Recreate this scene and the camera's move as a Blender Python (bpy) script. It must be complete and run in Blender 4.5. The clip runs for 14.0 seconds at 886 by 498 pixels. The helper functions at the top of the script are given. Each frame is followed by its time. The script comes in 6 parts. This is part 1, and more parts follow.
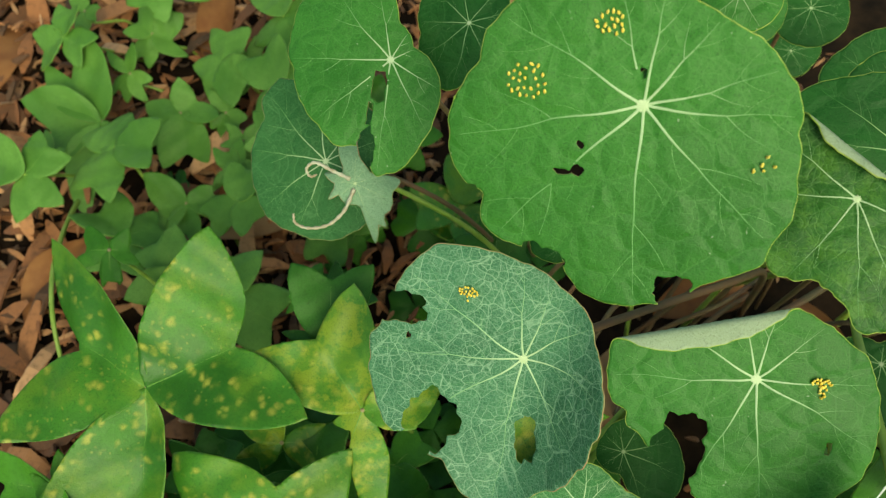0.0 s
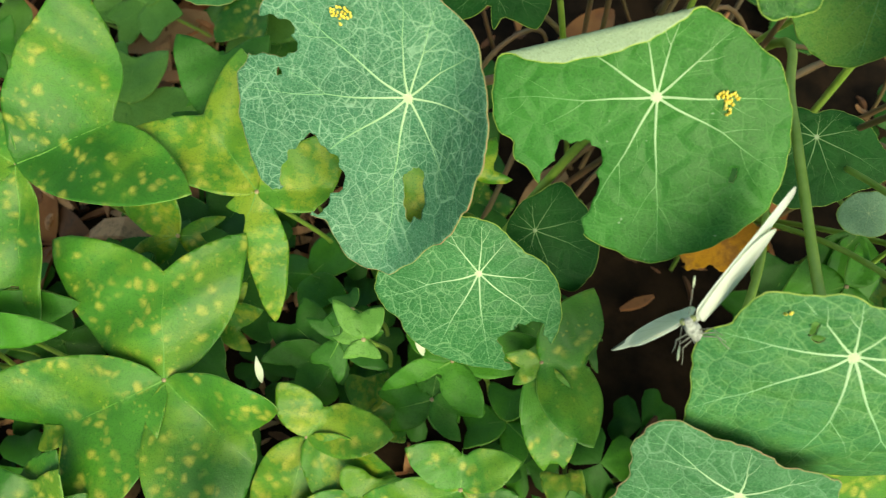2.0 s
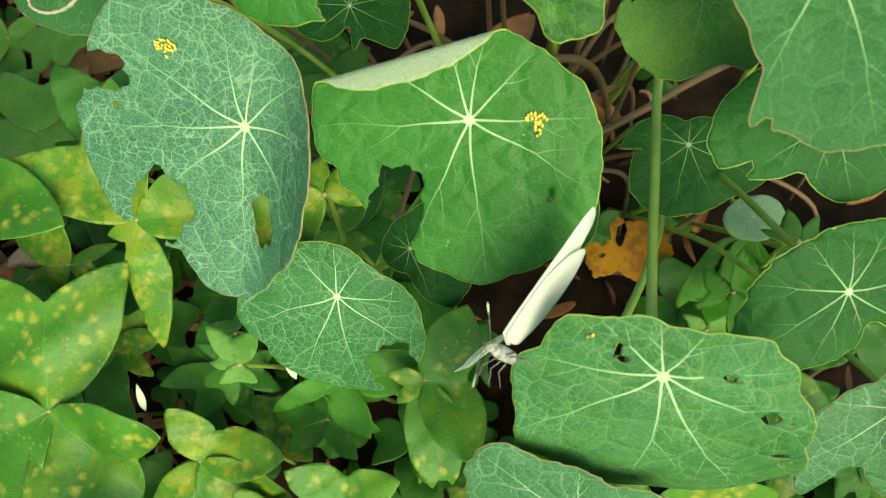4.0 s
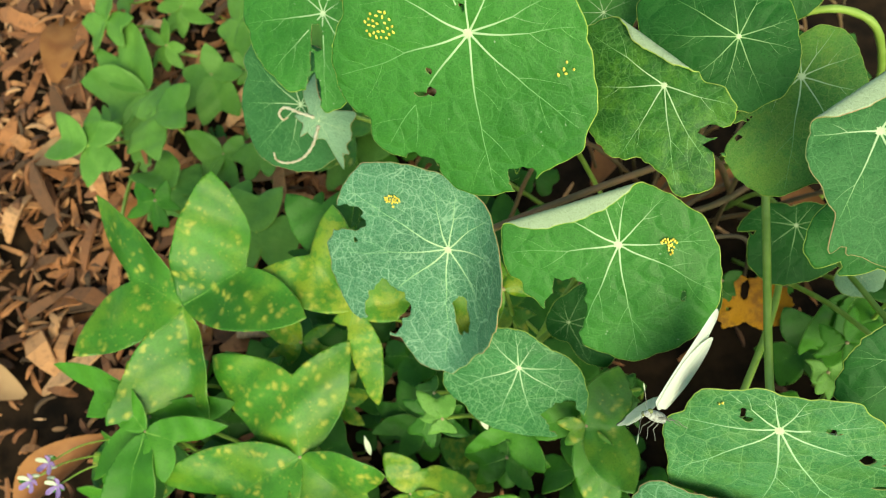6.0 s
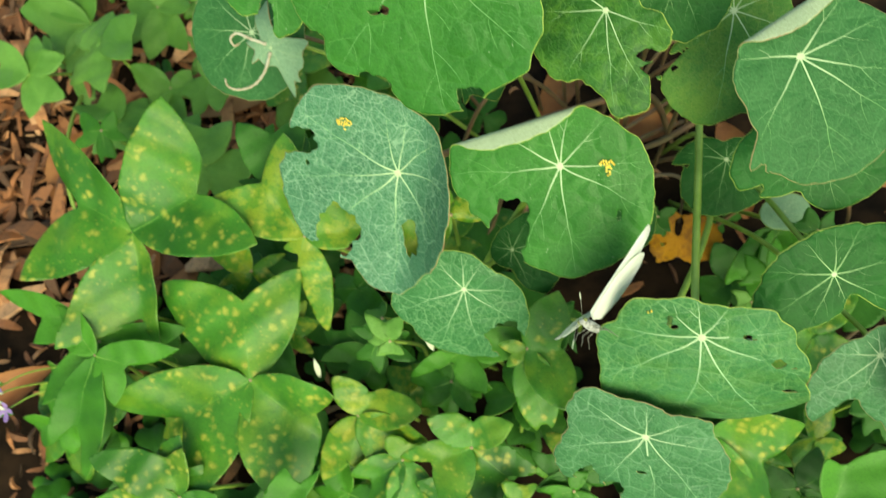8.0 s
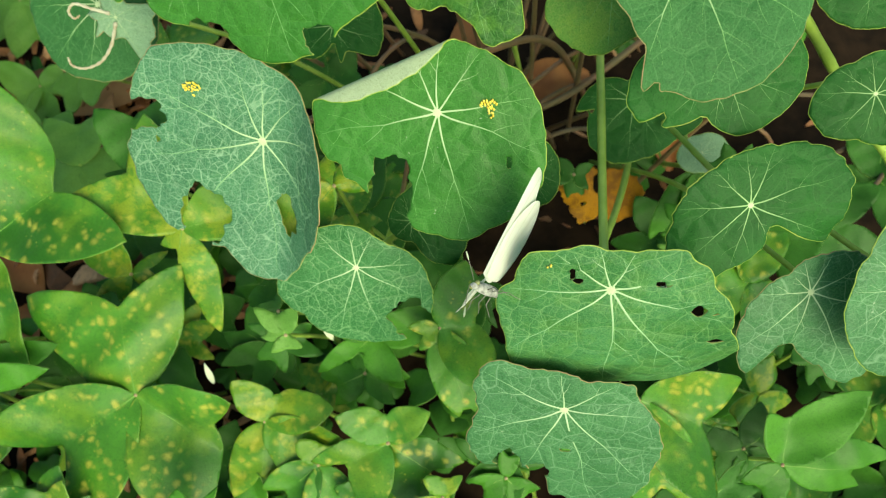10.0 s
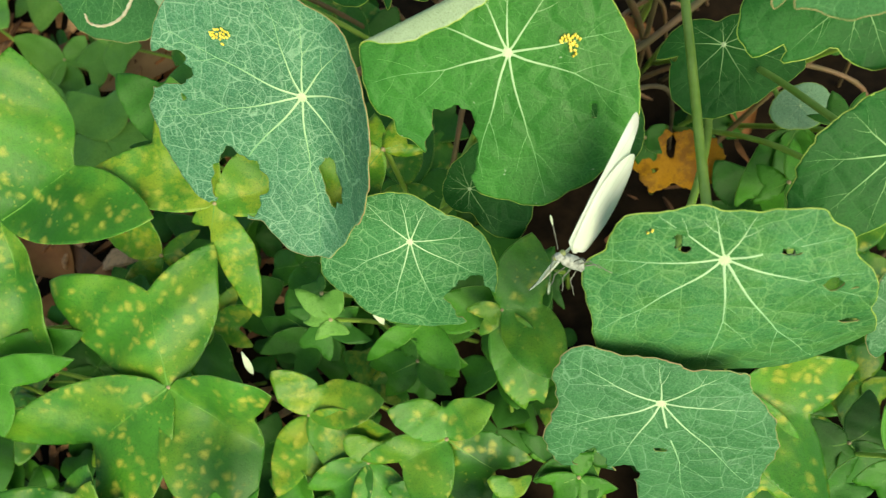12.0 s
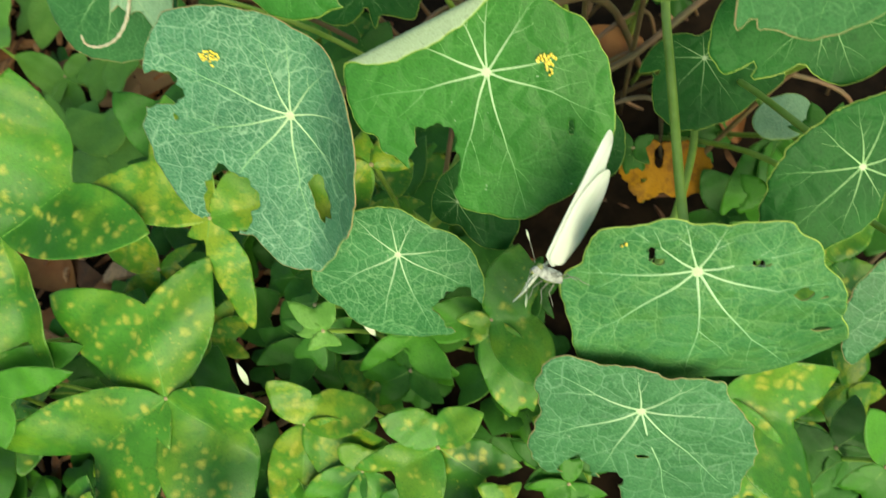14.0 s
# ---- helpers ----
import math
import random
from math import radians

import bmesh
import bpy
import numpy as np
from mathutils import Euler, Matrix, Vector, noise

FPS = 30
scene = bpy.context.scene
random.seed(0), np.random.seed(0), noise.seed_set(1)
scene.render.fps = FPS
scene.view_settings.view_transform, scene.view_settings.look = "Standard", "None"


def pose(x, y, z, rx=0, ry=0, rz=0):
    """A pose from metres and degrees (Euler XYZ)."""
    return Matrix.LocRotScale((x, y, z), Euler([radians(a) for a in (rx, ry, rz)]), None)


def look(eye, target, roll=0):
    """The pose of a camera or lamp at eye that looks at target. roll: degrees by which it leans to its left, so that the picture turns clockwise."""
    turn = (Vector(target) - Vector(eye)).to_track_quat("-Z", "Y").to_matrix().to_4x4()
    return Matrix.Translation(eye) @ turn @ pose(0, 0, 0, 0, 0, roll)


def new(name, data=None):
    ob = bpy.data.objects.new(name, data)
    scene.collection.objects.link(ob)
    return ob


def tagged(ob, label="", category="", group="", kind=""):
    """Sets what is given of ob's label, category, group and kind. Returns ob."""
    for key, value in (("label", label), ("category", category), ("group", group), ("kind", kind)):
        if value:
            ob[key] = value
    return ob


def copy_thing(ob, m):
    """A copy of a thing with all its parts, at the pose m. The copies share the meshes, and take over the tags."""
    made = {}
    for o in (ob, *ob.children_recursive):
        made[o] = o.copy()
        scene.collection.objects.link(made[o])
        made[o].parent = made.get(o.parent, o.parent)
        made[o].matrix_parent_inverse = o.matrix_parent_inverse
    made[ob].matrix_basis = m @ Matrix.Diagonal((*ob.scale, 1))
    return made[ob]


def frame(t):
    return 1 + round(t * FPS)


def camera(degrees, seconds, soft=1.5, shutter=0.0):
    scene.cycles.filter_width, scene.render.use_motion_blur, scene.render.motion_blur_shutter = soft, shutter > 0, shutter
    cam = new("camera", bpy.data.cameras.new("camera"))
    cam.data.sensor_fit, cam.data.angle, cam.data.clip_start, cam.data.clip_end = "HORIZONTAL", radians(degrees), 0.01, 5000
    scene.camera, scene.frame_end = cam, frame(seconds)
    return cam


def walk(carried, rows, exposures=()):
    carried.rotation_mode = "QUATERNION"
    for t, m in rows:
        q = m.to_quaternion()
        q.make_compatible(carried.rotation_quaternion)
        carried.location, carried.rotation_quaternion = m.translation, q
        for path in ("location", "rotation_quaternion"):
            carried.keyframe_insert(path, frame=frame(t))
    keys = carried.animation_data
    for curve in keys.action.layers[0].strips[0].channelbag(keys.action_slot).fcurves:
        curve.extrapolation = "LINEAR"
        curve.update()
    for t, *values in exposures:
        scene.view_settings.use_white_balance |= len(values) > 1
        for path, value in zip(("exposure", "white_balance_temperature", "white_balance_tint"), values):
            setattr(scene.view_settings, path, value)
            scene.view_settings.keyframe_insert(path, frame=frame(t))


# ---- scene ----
cam = camera(60.8, 14.0, soft=1.15, shutter=0.3)
cam.data.dof.use_dof = True
cam.data.dof.focus_distance, cam.data.dof.aperture_fstop = 0.17, 28
PATH = [
    (0, (0.003, 0.004, 0.288), (-0.083, 0.923, -1.486), 1.2),
    (0.5, (0.003, 0.0, 0.287), (-0.081, 0.923, -1.485), 1.3),
    (1, (0.007, -0.007, 0.279), (-0.06, 0.82, -1.54), 2.2),
    (1.5, (0.017, -0.019, 0.266), (-0.042, 0.727, -1.589), 3.5),
    (2, (0.029, -0.018, 0.257), (0.003, 0.674, -1.619), 4.2),
    (2.5, (0.036, -0.011, 0.258), (0.005, 0.673, -1.622), 2.7),
    (3, (0.047, -0.007, 0.255), (0.059, 0.647, -1.635), 5.0),
    (3.2, (0.052, -0.007, 0.254), (0.064, 0.65, -1.635), 5.0),
    (5.3, (0.065, -0.017, 0.296), (-0.087, 0.717, -1.559), -6.7),
    (5.5, (0.058, -0.011, 0.305), (-0.094, 0.61, -1.59), -11.1),
    (6, (0.053, -0.012, 0.317), (-0.304, 0.702, -1.517), -24.2),
    (6.5, (0.052, -0.009, 0.318), (-0.215, 0.66, -1.548), -20.5),
    (7, (0.05, -0.011, 0.312), (-0.251, 0.686, -1.538), -21.6),
    (7.5, (0.052, -0.013, 0.325), (-0.232, 0.669, -1.533), -21.7),
    (8, (0.054, -0.025, 0.321), (-0.163, 0.6, -1.567), -16.5),
    (8.5, (0.068, -0.04, 0.311), (-0.069, 0.644, -1.563), -10.9),
    (8.7, (0.062, -0.038, 0.311), (-0.032, 0.653, -1.564), -9.4),
    (10.8, (0.074, -0.018, 0.277), (-0.068, 0.566, -1.631), -17.6),
    (11, (0.072, -0.017, 0.274), (-0.136, 0.576, -1.624), -23.5),
    (11.5, (0.064, -0.019, 0.271), (-0.11, 0.568, -1.633), -19.8),
    (12, (0.061, -0.019, 0.268), (-0.133, 0.567, -1.634), -22.1),
    (12.5, (0.057, -0.018, 0.273), (-0.262, 0.63, -1.592), -29.8),
    (13, (0.056, -0.02, 0.274), (-0.263, 0.637, -1.587), -29.0),
    (13.5, (0.062, -0.02, 0.275), (-0.235, 0.714, -1.562), -24.9),
    (14, (0.066, -0.019, 0.272), (-0.141, 0.583, -1.624), -23.3),
]
LIGHTNESS = [(0.0, 0.20, 8700, -14), (0.5, 0.38, 8700, -14), (1.5, 0.58, 8700, -14), (5.3, 0.60, 8700, -14), (6.0, 0.66, 8700, -14), (6.5, 0.62, 8700, -14), (7.0, 0.50, 8700, -14), (7.5, 0.55, 8700, -14), (8.0, 0.64, 8700, -14), (11.0, 0.59, 8700, -14), (14.0, 0.60, 8700, -14)]
walk(cam, [(t, look(eye, target, roll)) for t, eye, target, roll in PATH], LIGHTNESS)


# ---- light ----
world = bpy.data.worlds.new("sky")
scene.world = world
world.use_nodes = True
wt = world.node_tree
sky = wt.nodes.new("ShaderNodeTexSky")
sky.sky_type = 'NISHITA'
sky.sun_disc = False
sky.sun_elevation = radians(42)
sky.sun_rotation = radians(157)
wt.links.new(sky.outputs[0], wt.nodes["Background"].inputs[0])
wt.nodes["Background"].inputs[1].default_value = 0.165
sun_data = bpy.data.lights.new("sun", 'SUN')
sun_data.energy, sun_data.angle, sun_data.color = 2.6, radians(42), (1.0, 0.96, 0.87)
sun = new("sun", sun_data)
sun.matrix_world = look((0.40, -0.95, 0.95), (0, 0, 0))


# ---- materials ----
def make(name):
    m = bpy.data.materials.new(name)
    m.use_nodes = True
    nt = m.node_tree
    return m, nt, nt.nodes["Principled BSDF"]


def node(nt, kind, **kw):
    n = nt.nodes.new("ShaderNode" + kind)
    for k, v in kw.items():
        n.inputs[k].default_value = v
    return n


def ramp(nt, src, a, b):
    """Smooth step of a value from a to b, 0 to 1."""
    r = nt.nodes.new("ShaderNodeMapRange")
    r.interpolation_type = 'SMOOTHSTEP'
    r.inputs["From Min"].default_value, r.inputs["From Max"].default_value = a, b
    nt.links.new(src, r.inputs["Value"])
    return r.outputs[0]


def mixed(nt, fac, a, b):
    m = nt.nodes.new("ShaderNodeMix")
    m.data_type = 'RGBA'
    for sock, v in ((m.inputs[0], fac), (m.inputs[6], a), (m.inputs[7], b)):
        if isinstance(v, bpy.types.NodeSocket):
            nt.links.new(v, sock)
        else:
            sock.default_value = v if isinstance(v, float) else (*v, 1.0)
    return m.outputs[2]


def times(nt, a, b):
    m = nt.nodes.new("ShaderNodeMath")
    m.operation = 'MULTIPLY'
    for sock, v in ((m.inputs[0], a), (m.inputs[1], b)):
        if isinstance(v, bpy.types.NodeSocket):
            nt.links.new(v, sock)
        else:
            sock.default_value = v
    return m.outputs[0]


def coords(nt):
    """Coordinates in the thing's own space, shifted from thing to thing."""
    tc = nt.nodes.new("ShaderNodeTexCoord")
    oi = nt.nodes.new("ShaderNodeObjectInfo")
    sh = nt.nodes.new("ShaderNodeVectorMath")
    sh.operation = 'ADD'
    nt.links.new(tc.outputs["Object"], sh.inputs[0])
    nt.links.new(oi.outputs["Random"], sh.inputs[1])
    return sh.outputs[0], oi.outputs["Random"]


def noise_tex(nt, co, scale, detail=3.0, rough=0.6):
    n = node(nt, "TexNoise", Scale=scale, Detail=detail, Roughness=rough)
    nt.links.new(co, n.inputs["Vector"])
    return n.outputs["Fac"]


def cells(nt, co, scale, feature='DISTANCE_TO_EDGE', warp=0.0):
    v = nt.nodes.new("ShaderNodeTexVoronoi")
    v.feature = feature
    v.inputs["Scale"].default_value = scale
    if warp:
        n = node(nt, "TexNoise", Scale=scale * 0.8, Detail=2.0)
        nt.links.new(co, n.inputs["Vector"])
        w = nt.nodes.new("ShaderNodeVectorMath")
        w.operation = 'MULTIPLY_ADD'
        w.inputs[1].default_value = (warp, warp, warp)
        nt.links.new(n.outputs["Color"], w.inputs[0])
        nt.links.new(co, w.inputs[2])
        co = w.outputs[0]
    nt.links.new(co, v.inputs["Vector"])
    return v


def bump(nt, height, strength, distance, bsdf):
    b = nt.nodes.new("ShaderNodeBump")
    b.inputs["Strength"].default_value, b.inputs["Distance"].default_value = strength, distance
    nt.links.new(height, b.inputs["Height"])
    nt.links.new(b.outputs[0], bsdf.inputs["Normal"])


def thin(nt, bsdf, colour, amount):
    """Lets a share of the light through, as leaves and wings do."""
    tr = nt.nodes.new("ShaderNodeBsdfTranslucent")
    if isinstance(colour, bpy.types.NodeSocket):
        nt.links.new(colour, tr.inputs[0])
    else:
        tr.inputs[0].default_value = (*colour, 1)
    mx = nt.nodes.new("ShaderNodeMixShader")
    mx.inputs[0].default_value = amount
    nt.links.new(bsdf.outputs[0], mx.inputs[1])
    nt.links.new(tr.outputs[0], mx.inputs[2])
    nt.links.new(mx.outputs[0], nt.nodes["Material Output"].inputs["Surface"])


def leaf_material(name, deep, light, vein, net=0.4, patch=None, patch_amount=0.0, spots=0.0, rough=0.5, mesh=480, gloss=0.3, relief=0.5, flecks=0.0, coarse=0.0):
    m, nt, bsdf = make(name)
    co, rnd = coords(nt)
    big = noise_tex(nt, co, 38, 3)
    col = mixed(nt, ramp(nt, big, 0.32, 0.68), deep, light)
    grain = noise_tex(nt, co, 700, 4, 0.7)
    col = mixed(nt, times(nt, ramp(nt, grain, 0.45, 0.8), 0.35), col, tuple(0.55 * c for c in deep))
    if patch_amount:
        blot = noise_tex(nt, co, 130, 5, 0.7)
        col = mixed(nt, times(nt, ramp(nt, blot, 0.47, 0.60), patch_amount), col, patch)
    if spots:
        v = cells(nt, co, 260, 'F1', warp=0.0046)
        size = noise_tex(nt, co, 60, 2)
        halo = ramp(nt, noise_tex(nt, co, 46, 4, 0.65), 0.47, 0.66)
        col = mixed(nt, times(nt, halo, 0.55 * spots), col, (0.20, 0.34, 0.030))
        dab = times(nt, ramp(nt, v.outputs["Distance"], 0.50, 0.05), ramp(nt, size, 0.45, 0.56))
        col = mixed(nt, times(nt, dab, spots), col, (0.46, 0.45, 0.075))
        v2 = cells(nt, co, 520, 'F1', warp=0.0023)
        dot = times(nt, ramp(nt, v2.outputs["Distance"], 0.34, 0.06), ramp(nt, noise_tex(nt, co, 85, 2), 0.50, 0.60))
        col = mixed(nt, times(nt, dot, 0.5 * spots), col, (0.40, 0.43, 0.07))
        speck = times(nt, ramp(nt, v.outputs["Distance"], 0.13, 0.05), ramp(nt, size, 0.60, 0.70))
        col = mixed(nt, times(nt, speck, 0.8), col, (0.30, 0.16, 0.06))
    v = cells(nt, co, mesh, warp=0.0010)
    line = ramp(nt, v.outputs["Distance"], 0.060, 0.004)
    fine = cells(nt, co, mesh * 2.6, warp=0.0006)
    fline = ramp(nt, fine.outputs["Distance"], 0.09, 0.01)
    fade = ramp(nt, noise_tex(nt, co, 90, 3), 0.32, 0.66)
    col = mixed(nt, times(nt, times(nt, line, fade), net * 0.8), col, vein)
    col = mixed(nt, times(nt, fline, net * 0.34), col, vein)
    felt = noise_tex(nt, co, 2600, 2, 0.8)
    col = mixed(nt, times(nt, ramp(nt, felt, 0.52, 0.72), 0.35 * net), col, vein)
    col = mixed(nt, times(nt, ramp(nt, felt, 0.50, 0.28), 0.55), col, tuple(0.5 * c for c in deep))
    puff = None
    if coarse:
        cv = cells(nt, co, 150, warp=0.0028)
        cl = ramp(nt, cv.outputs["Distance"], 0.024, 0.002)
        col = mixed(nt, times(nt, cl, coarse), col, vein)
        puff = ramp(nt, cv.outputs["Distance"], 0.0, 0.28)
    if flecks:
        fv = cells(nt, co, 300, 'F1', warp=0.006)
        fk = times(nt, ramp(nt, fv.outputs["Distance"], 0.10, 0.03), ramp(nt, noise_tex(nt, co, 150, 2), 0.48, 0.56))
        col = mixed(nt, times(nt, fk, flecks), col, (0.45, 0.55, 0.38))
    nt.links.new(col, bsdf.inputs["Base Color"])
    rg = nt.nodes.new("ShaderNodeMapRange")
    rg.inputs["To Min"].default_value, rg.inputs["To Max"].default_value = rough - 0.1, rough + 0.14
    nt.links.new(big, rg.inputs["Value"])
    nt.links.new(rg.outputs[0], bsdf.inputs["Roughness"])
    bsdf.inputs["Specular IOR Level"].default_value = gloss
    mixh = nt.nodes.new("ShaderNodeMath")
    mixh.operation = 'MULTIPLY_ADD'
    nt.links.new(line, mixh.inputs[0])
    mixh.inputs[1].default_value = -relief
    nt.links.new(grain, mixh.inputs[2])
    height = mixh.outputs[0]
    if puff is not None:
        up = nt.nodes.new("ShaderNodeMath")
        up.operation = 'MULTIPLY_ADD'
        nt.links.new(puff, up.inputs[0])
        up.inputs[1].default_value = 1.6
        nt.links.new(height, up.inputs[2])
        height = up.outputs[0]
    bump(nt, height, 0.35, 0.0005, bsdf)
    thin(nt, bsdf, col, 0.22)
    return m


def plain_material(name, a, b, scale, rough=0.6, bumps=0.3, through_light=0.0, gloss=0.4):
    m, nt, bsdf = make(name)
    co, rnd = coords(nt)
    f = noise_tex(nt, co, scale, 4)
    col = mixed(nt, ramp(nt, f, 0.3, 0.7), a, b)
    nt.links.new(col, bsdf.inputs["Base Color"])
    bsdf.inputs["Roughness"].default_value = rough
    bsdf.inputs["Specular IOR Level"].default_value = gloss
    if bumps:
        bump(nt, noise_tex(nt, co, scale * 4, 3), bumps, 0.0004, bsdf)
    if through_light:
        thin(nt, bsdf, col, through_light)
    return m


BLADE = {
    'green': leaf_material("leaf_green", (0.034, 0.172, 0.022), (0.058, 0.24, 0.037), (0.14, 0.36, 0.10), net=0.30, rough=0.46, flecks=0.8, relief=0.12, coarse=0.20),
    'blue': leaf_material("leaf_glaucous", (0.042, 0.168, 0.080), (0.072, 0.235, 0.118), (0.34, 0.54, 0.36), net=0.85, relief=0.3, rough=0.46, mesh=400, gloss=0.32, coarse=0.50),
    'grey': leaf_material("leaf_grey_green", (0.030, 0.135, 0.038), (0.050, 0.180, 0.055), (0.17, 0.38, 0.15), net=0.35, rough=0.55, gloss=0.2, coarse=0.22),
    'waxy': leaf_material("leaf_waxy", (0.045, 0.172, 0.060), (0.076, 0.240, 0.092), (0.27, 0.47, 0.28), net=0.42, rough=0.46, mesh=430, relief=0.2, flecks=0.6, gloss=0.28, coarse=0.40),
    'fading': leaf_material("leaf_fading_edge", (0.036, 0.172, 0.047), (0.066, 0.242, 0.080), (0.24, 0.44, 0.18), net=0.6, patch=(0.12, 0.28, 0.045), patch_amount=0.25, rough=0.48, mesh=430, relief=0.25, flecks=0.6, gloss=0.35, coarse=0.45),
    'mid': leaf_material("leaf_blue_green", (0.030, 0.165, 0.046), (0.050, 0.22, 0.070), (0.25, 0.46, 0.22), net=0.7, rough=0.46, mesh=480, relief=0.3, flecks=0.5, coarse=0.50),
    'pale': leaf_material("leaf_shredded_pale", (0.17, 0.33, 0.19), (0.26, 0.44, 0.27), (0.45, 0.60, 0.40), net=0.5, rough=0.55),
    'mottled': leaf_material("leaf_mottled", (0.020, 0.10, 0.014), (0.042, 0.175, 0.022), (0.18, 0.38, 0.11), net=0.35, patch=(0.11, 0.27, 0.035), patch_amount=0.5, rough=0.48, coarse=0.22),
    'yellow': leaf_material("leaf_yellowing", (0.055, 0.20, 0.030), (0.11, 0.29, 0.045), (0.3, 0.4, 0.12), net=0.4, patch=(0.30, 0.40, 0.05), patch_amount=0.18, rough=0.55),
    # dark leaf green, lowered further so the colour holds the shade under other leaves
    'dark': leaf_material("leaf_dark_shaded", (0.016, 0.100, 0.018), (0.030, 0.150, 0.028), (0.08, 0.24, 0.07), net=0.2, relief=0.15, rough=0.5, gloss=0.18, coarse=0.20),
}
UNDER = leaf_material("leaf_underside", (0.36, 0.46, 0.29), (0.43, 0.53, 0.35), (0.50, 0.58, 0.42), net=0.5, rough=0.65)
RIM = plain_material("leaf_margin", (0.24, 0.38, 0.055), (0.38, 0.46, 0.10), 200, 0.5, 0.1)
RIM_RED = plain_material("leaf_margin_dull", (0.22, 0.30, 0.10), (0.36, 0.22, 0.12), 120, 0.6, 0.1)
TORN = plain_material("leaf_torn_edge", (0.16, 0.26, 0.06), (0.30, 0.24, 0.10), 500, 0.8, 0.2)
VEIN_FINE = plain_material("leaf_vein_fine", (0.12, 0.31, 0.085), (0.17, 0.37, 0.12), 300, 0.5, 0.1)


def vein_material(name, near, far):
    """Veins: pale by the hub of their leaf, greener towards its edge."""
    m, nt, bsdf = make(name)
    tc = nt.nodes.new("ShaderNodeTexCoord")
    ln = nt.nodes.new("ShaderNodeVectorMath")
    ln.operation = 'LENGTH'
    nt.links.new(tc.outputs["Object"], ln.inputs[0])
    nt.links.new(mixed(nt, ramp(nt, ln.outputs["Value"], 0.001, 0.020), near, far), bsdf.inputs["Base Color"])
    bsdf.inputs["Roughness"].default_value = 0.5
    bsdf.inputs["Specular IOR Level"].default_value = 0.25
    return m


VEIN = vein_material("leaf_vein", (0.40, 0.54, 0.31), (0.14, 0.33, 0.11))
# darker vein copy for leaves with shade put into their colour
VEIN_SHADED = vein_material("leaf_vein_shaded", (0.28, 0.46, 0.20), (0.055, 0.20, 0.045))
VEIN_PALE = vein_material("leaf_vein_pale", (0.40, 0.55, 0.33), (0.22, 0.42, 0.21))
VEIN_FINE_PALE = plain_material("leaf_vein_fine_pale", (0.16, 0.36, 0.16), (0.21, 0.41, 0.20), 300, 0.5, 0.1)
HUB = plain_material("leaf_hub", (0.46, 0.58, 0.33), (0.54, 0.64, 0.40), 400, 0.5, 0.1)
STALK = plain_material("stalk_green", (0.21, 0.34, 0.05), (0.30, 0.43, 0.09), 120, 0.45, 0.15)
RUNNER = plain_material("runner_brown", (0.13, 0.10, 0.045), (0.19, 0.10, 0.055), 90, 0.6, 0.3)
CLOVER = leaf_material("clover_spotted", (0.032, 0.145, 0.013), (0.080, 0.270, 0.028), (0.12, 0.3, 0.05), net=0.05, relief=0.08, spots=0.9, rough=0.40, mesh=300, gloss=0.38)
CLOVER_YELLOW = leaf_material("clover_yellowed", (0.050, 0.195, 0.018), (0.105, 0.29, 0.03), (0.16, 0.34, 0.05), net=0.05, relief=0.08, patch=(0.40, 0.43, 0.04), patch_amount=0.5, spots=0.8, rough=0.40, mesh=300, gloss=0.38)
CLOVER_PLAIN = leaf_material("clover_green", (0.040, 0.170, 0.014), (0.085, 0.285, 0.028), (0.12, 0.32, 0.06), net=0.05, relief=0.08, rough=0.45, mesh=300)
CLOVER_PALE = leaf_material("clover_pale", (0.095, 0.250, 0.040), (0.160, 0.350, 0.068), (0.15, 0.34, 0.08), net=0.05, relief=0.08, rough=0.5, mesh=300)
# plain clover green made deeper: the shade low down is in the colour
CLOVER_SHADED = leaf_material("clover_shaded", (0.028, 0.120, 0.014), (0.046, 0.175, 0.022), (0.08, 0.22, 0.05), net=0.05, relief=0.08, rough=0.5, mesh=300)
CLOVER_UNDER = leaf_material("clover_underside", (0.14, 0.30, 0.07), (0.18, 0.36, 0.10), (0.24, 0.40, 0.14), net=0.12, rough=0.6)
SOIL = plain_material("soil", (0.008, 0.0055, 0.004), (0.030, 0.017, 0.010), 60, 0.95, 0.8, gloss=0.08)
CLOVER_EDGE = plain_material("clover_edge", (0.13, 0.29, 0.045), (0.21, 0.36, 0.07), 200, 0.5, 0.1)
EGG = plain_material("egg_yellow", (0.85, 0.60, 0.08), (0.92, 0.72, 0.18), 900, 0.35, 0.0)
DRY_DARK = plain_material("dry_stem", (0.08, 0.055, 0.032), (0.15, 0.11, 0.065), 150, 0.8, 0.4)
DRY = plain_material("dry_strand", (0.56, 0.54, 0.42), (0.38, 0.28, 0.18), 260, 0.8, 0.4)


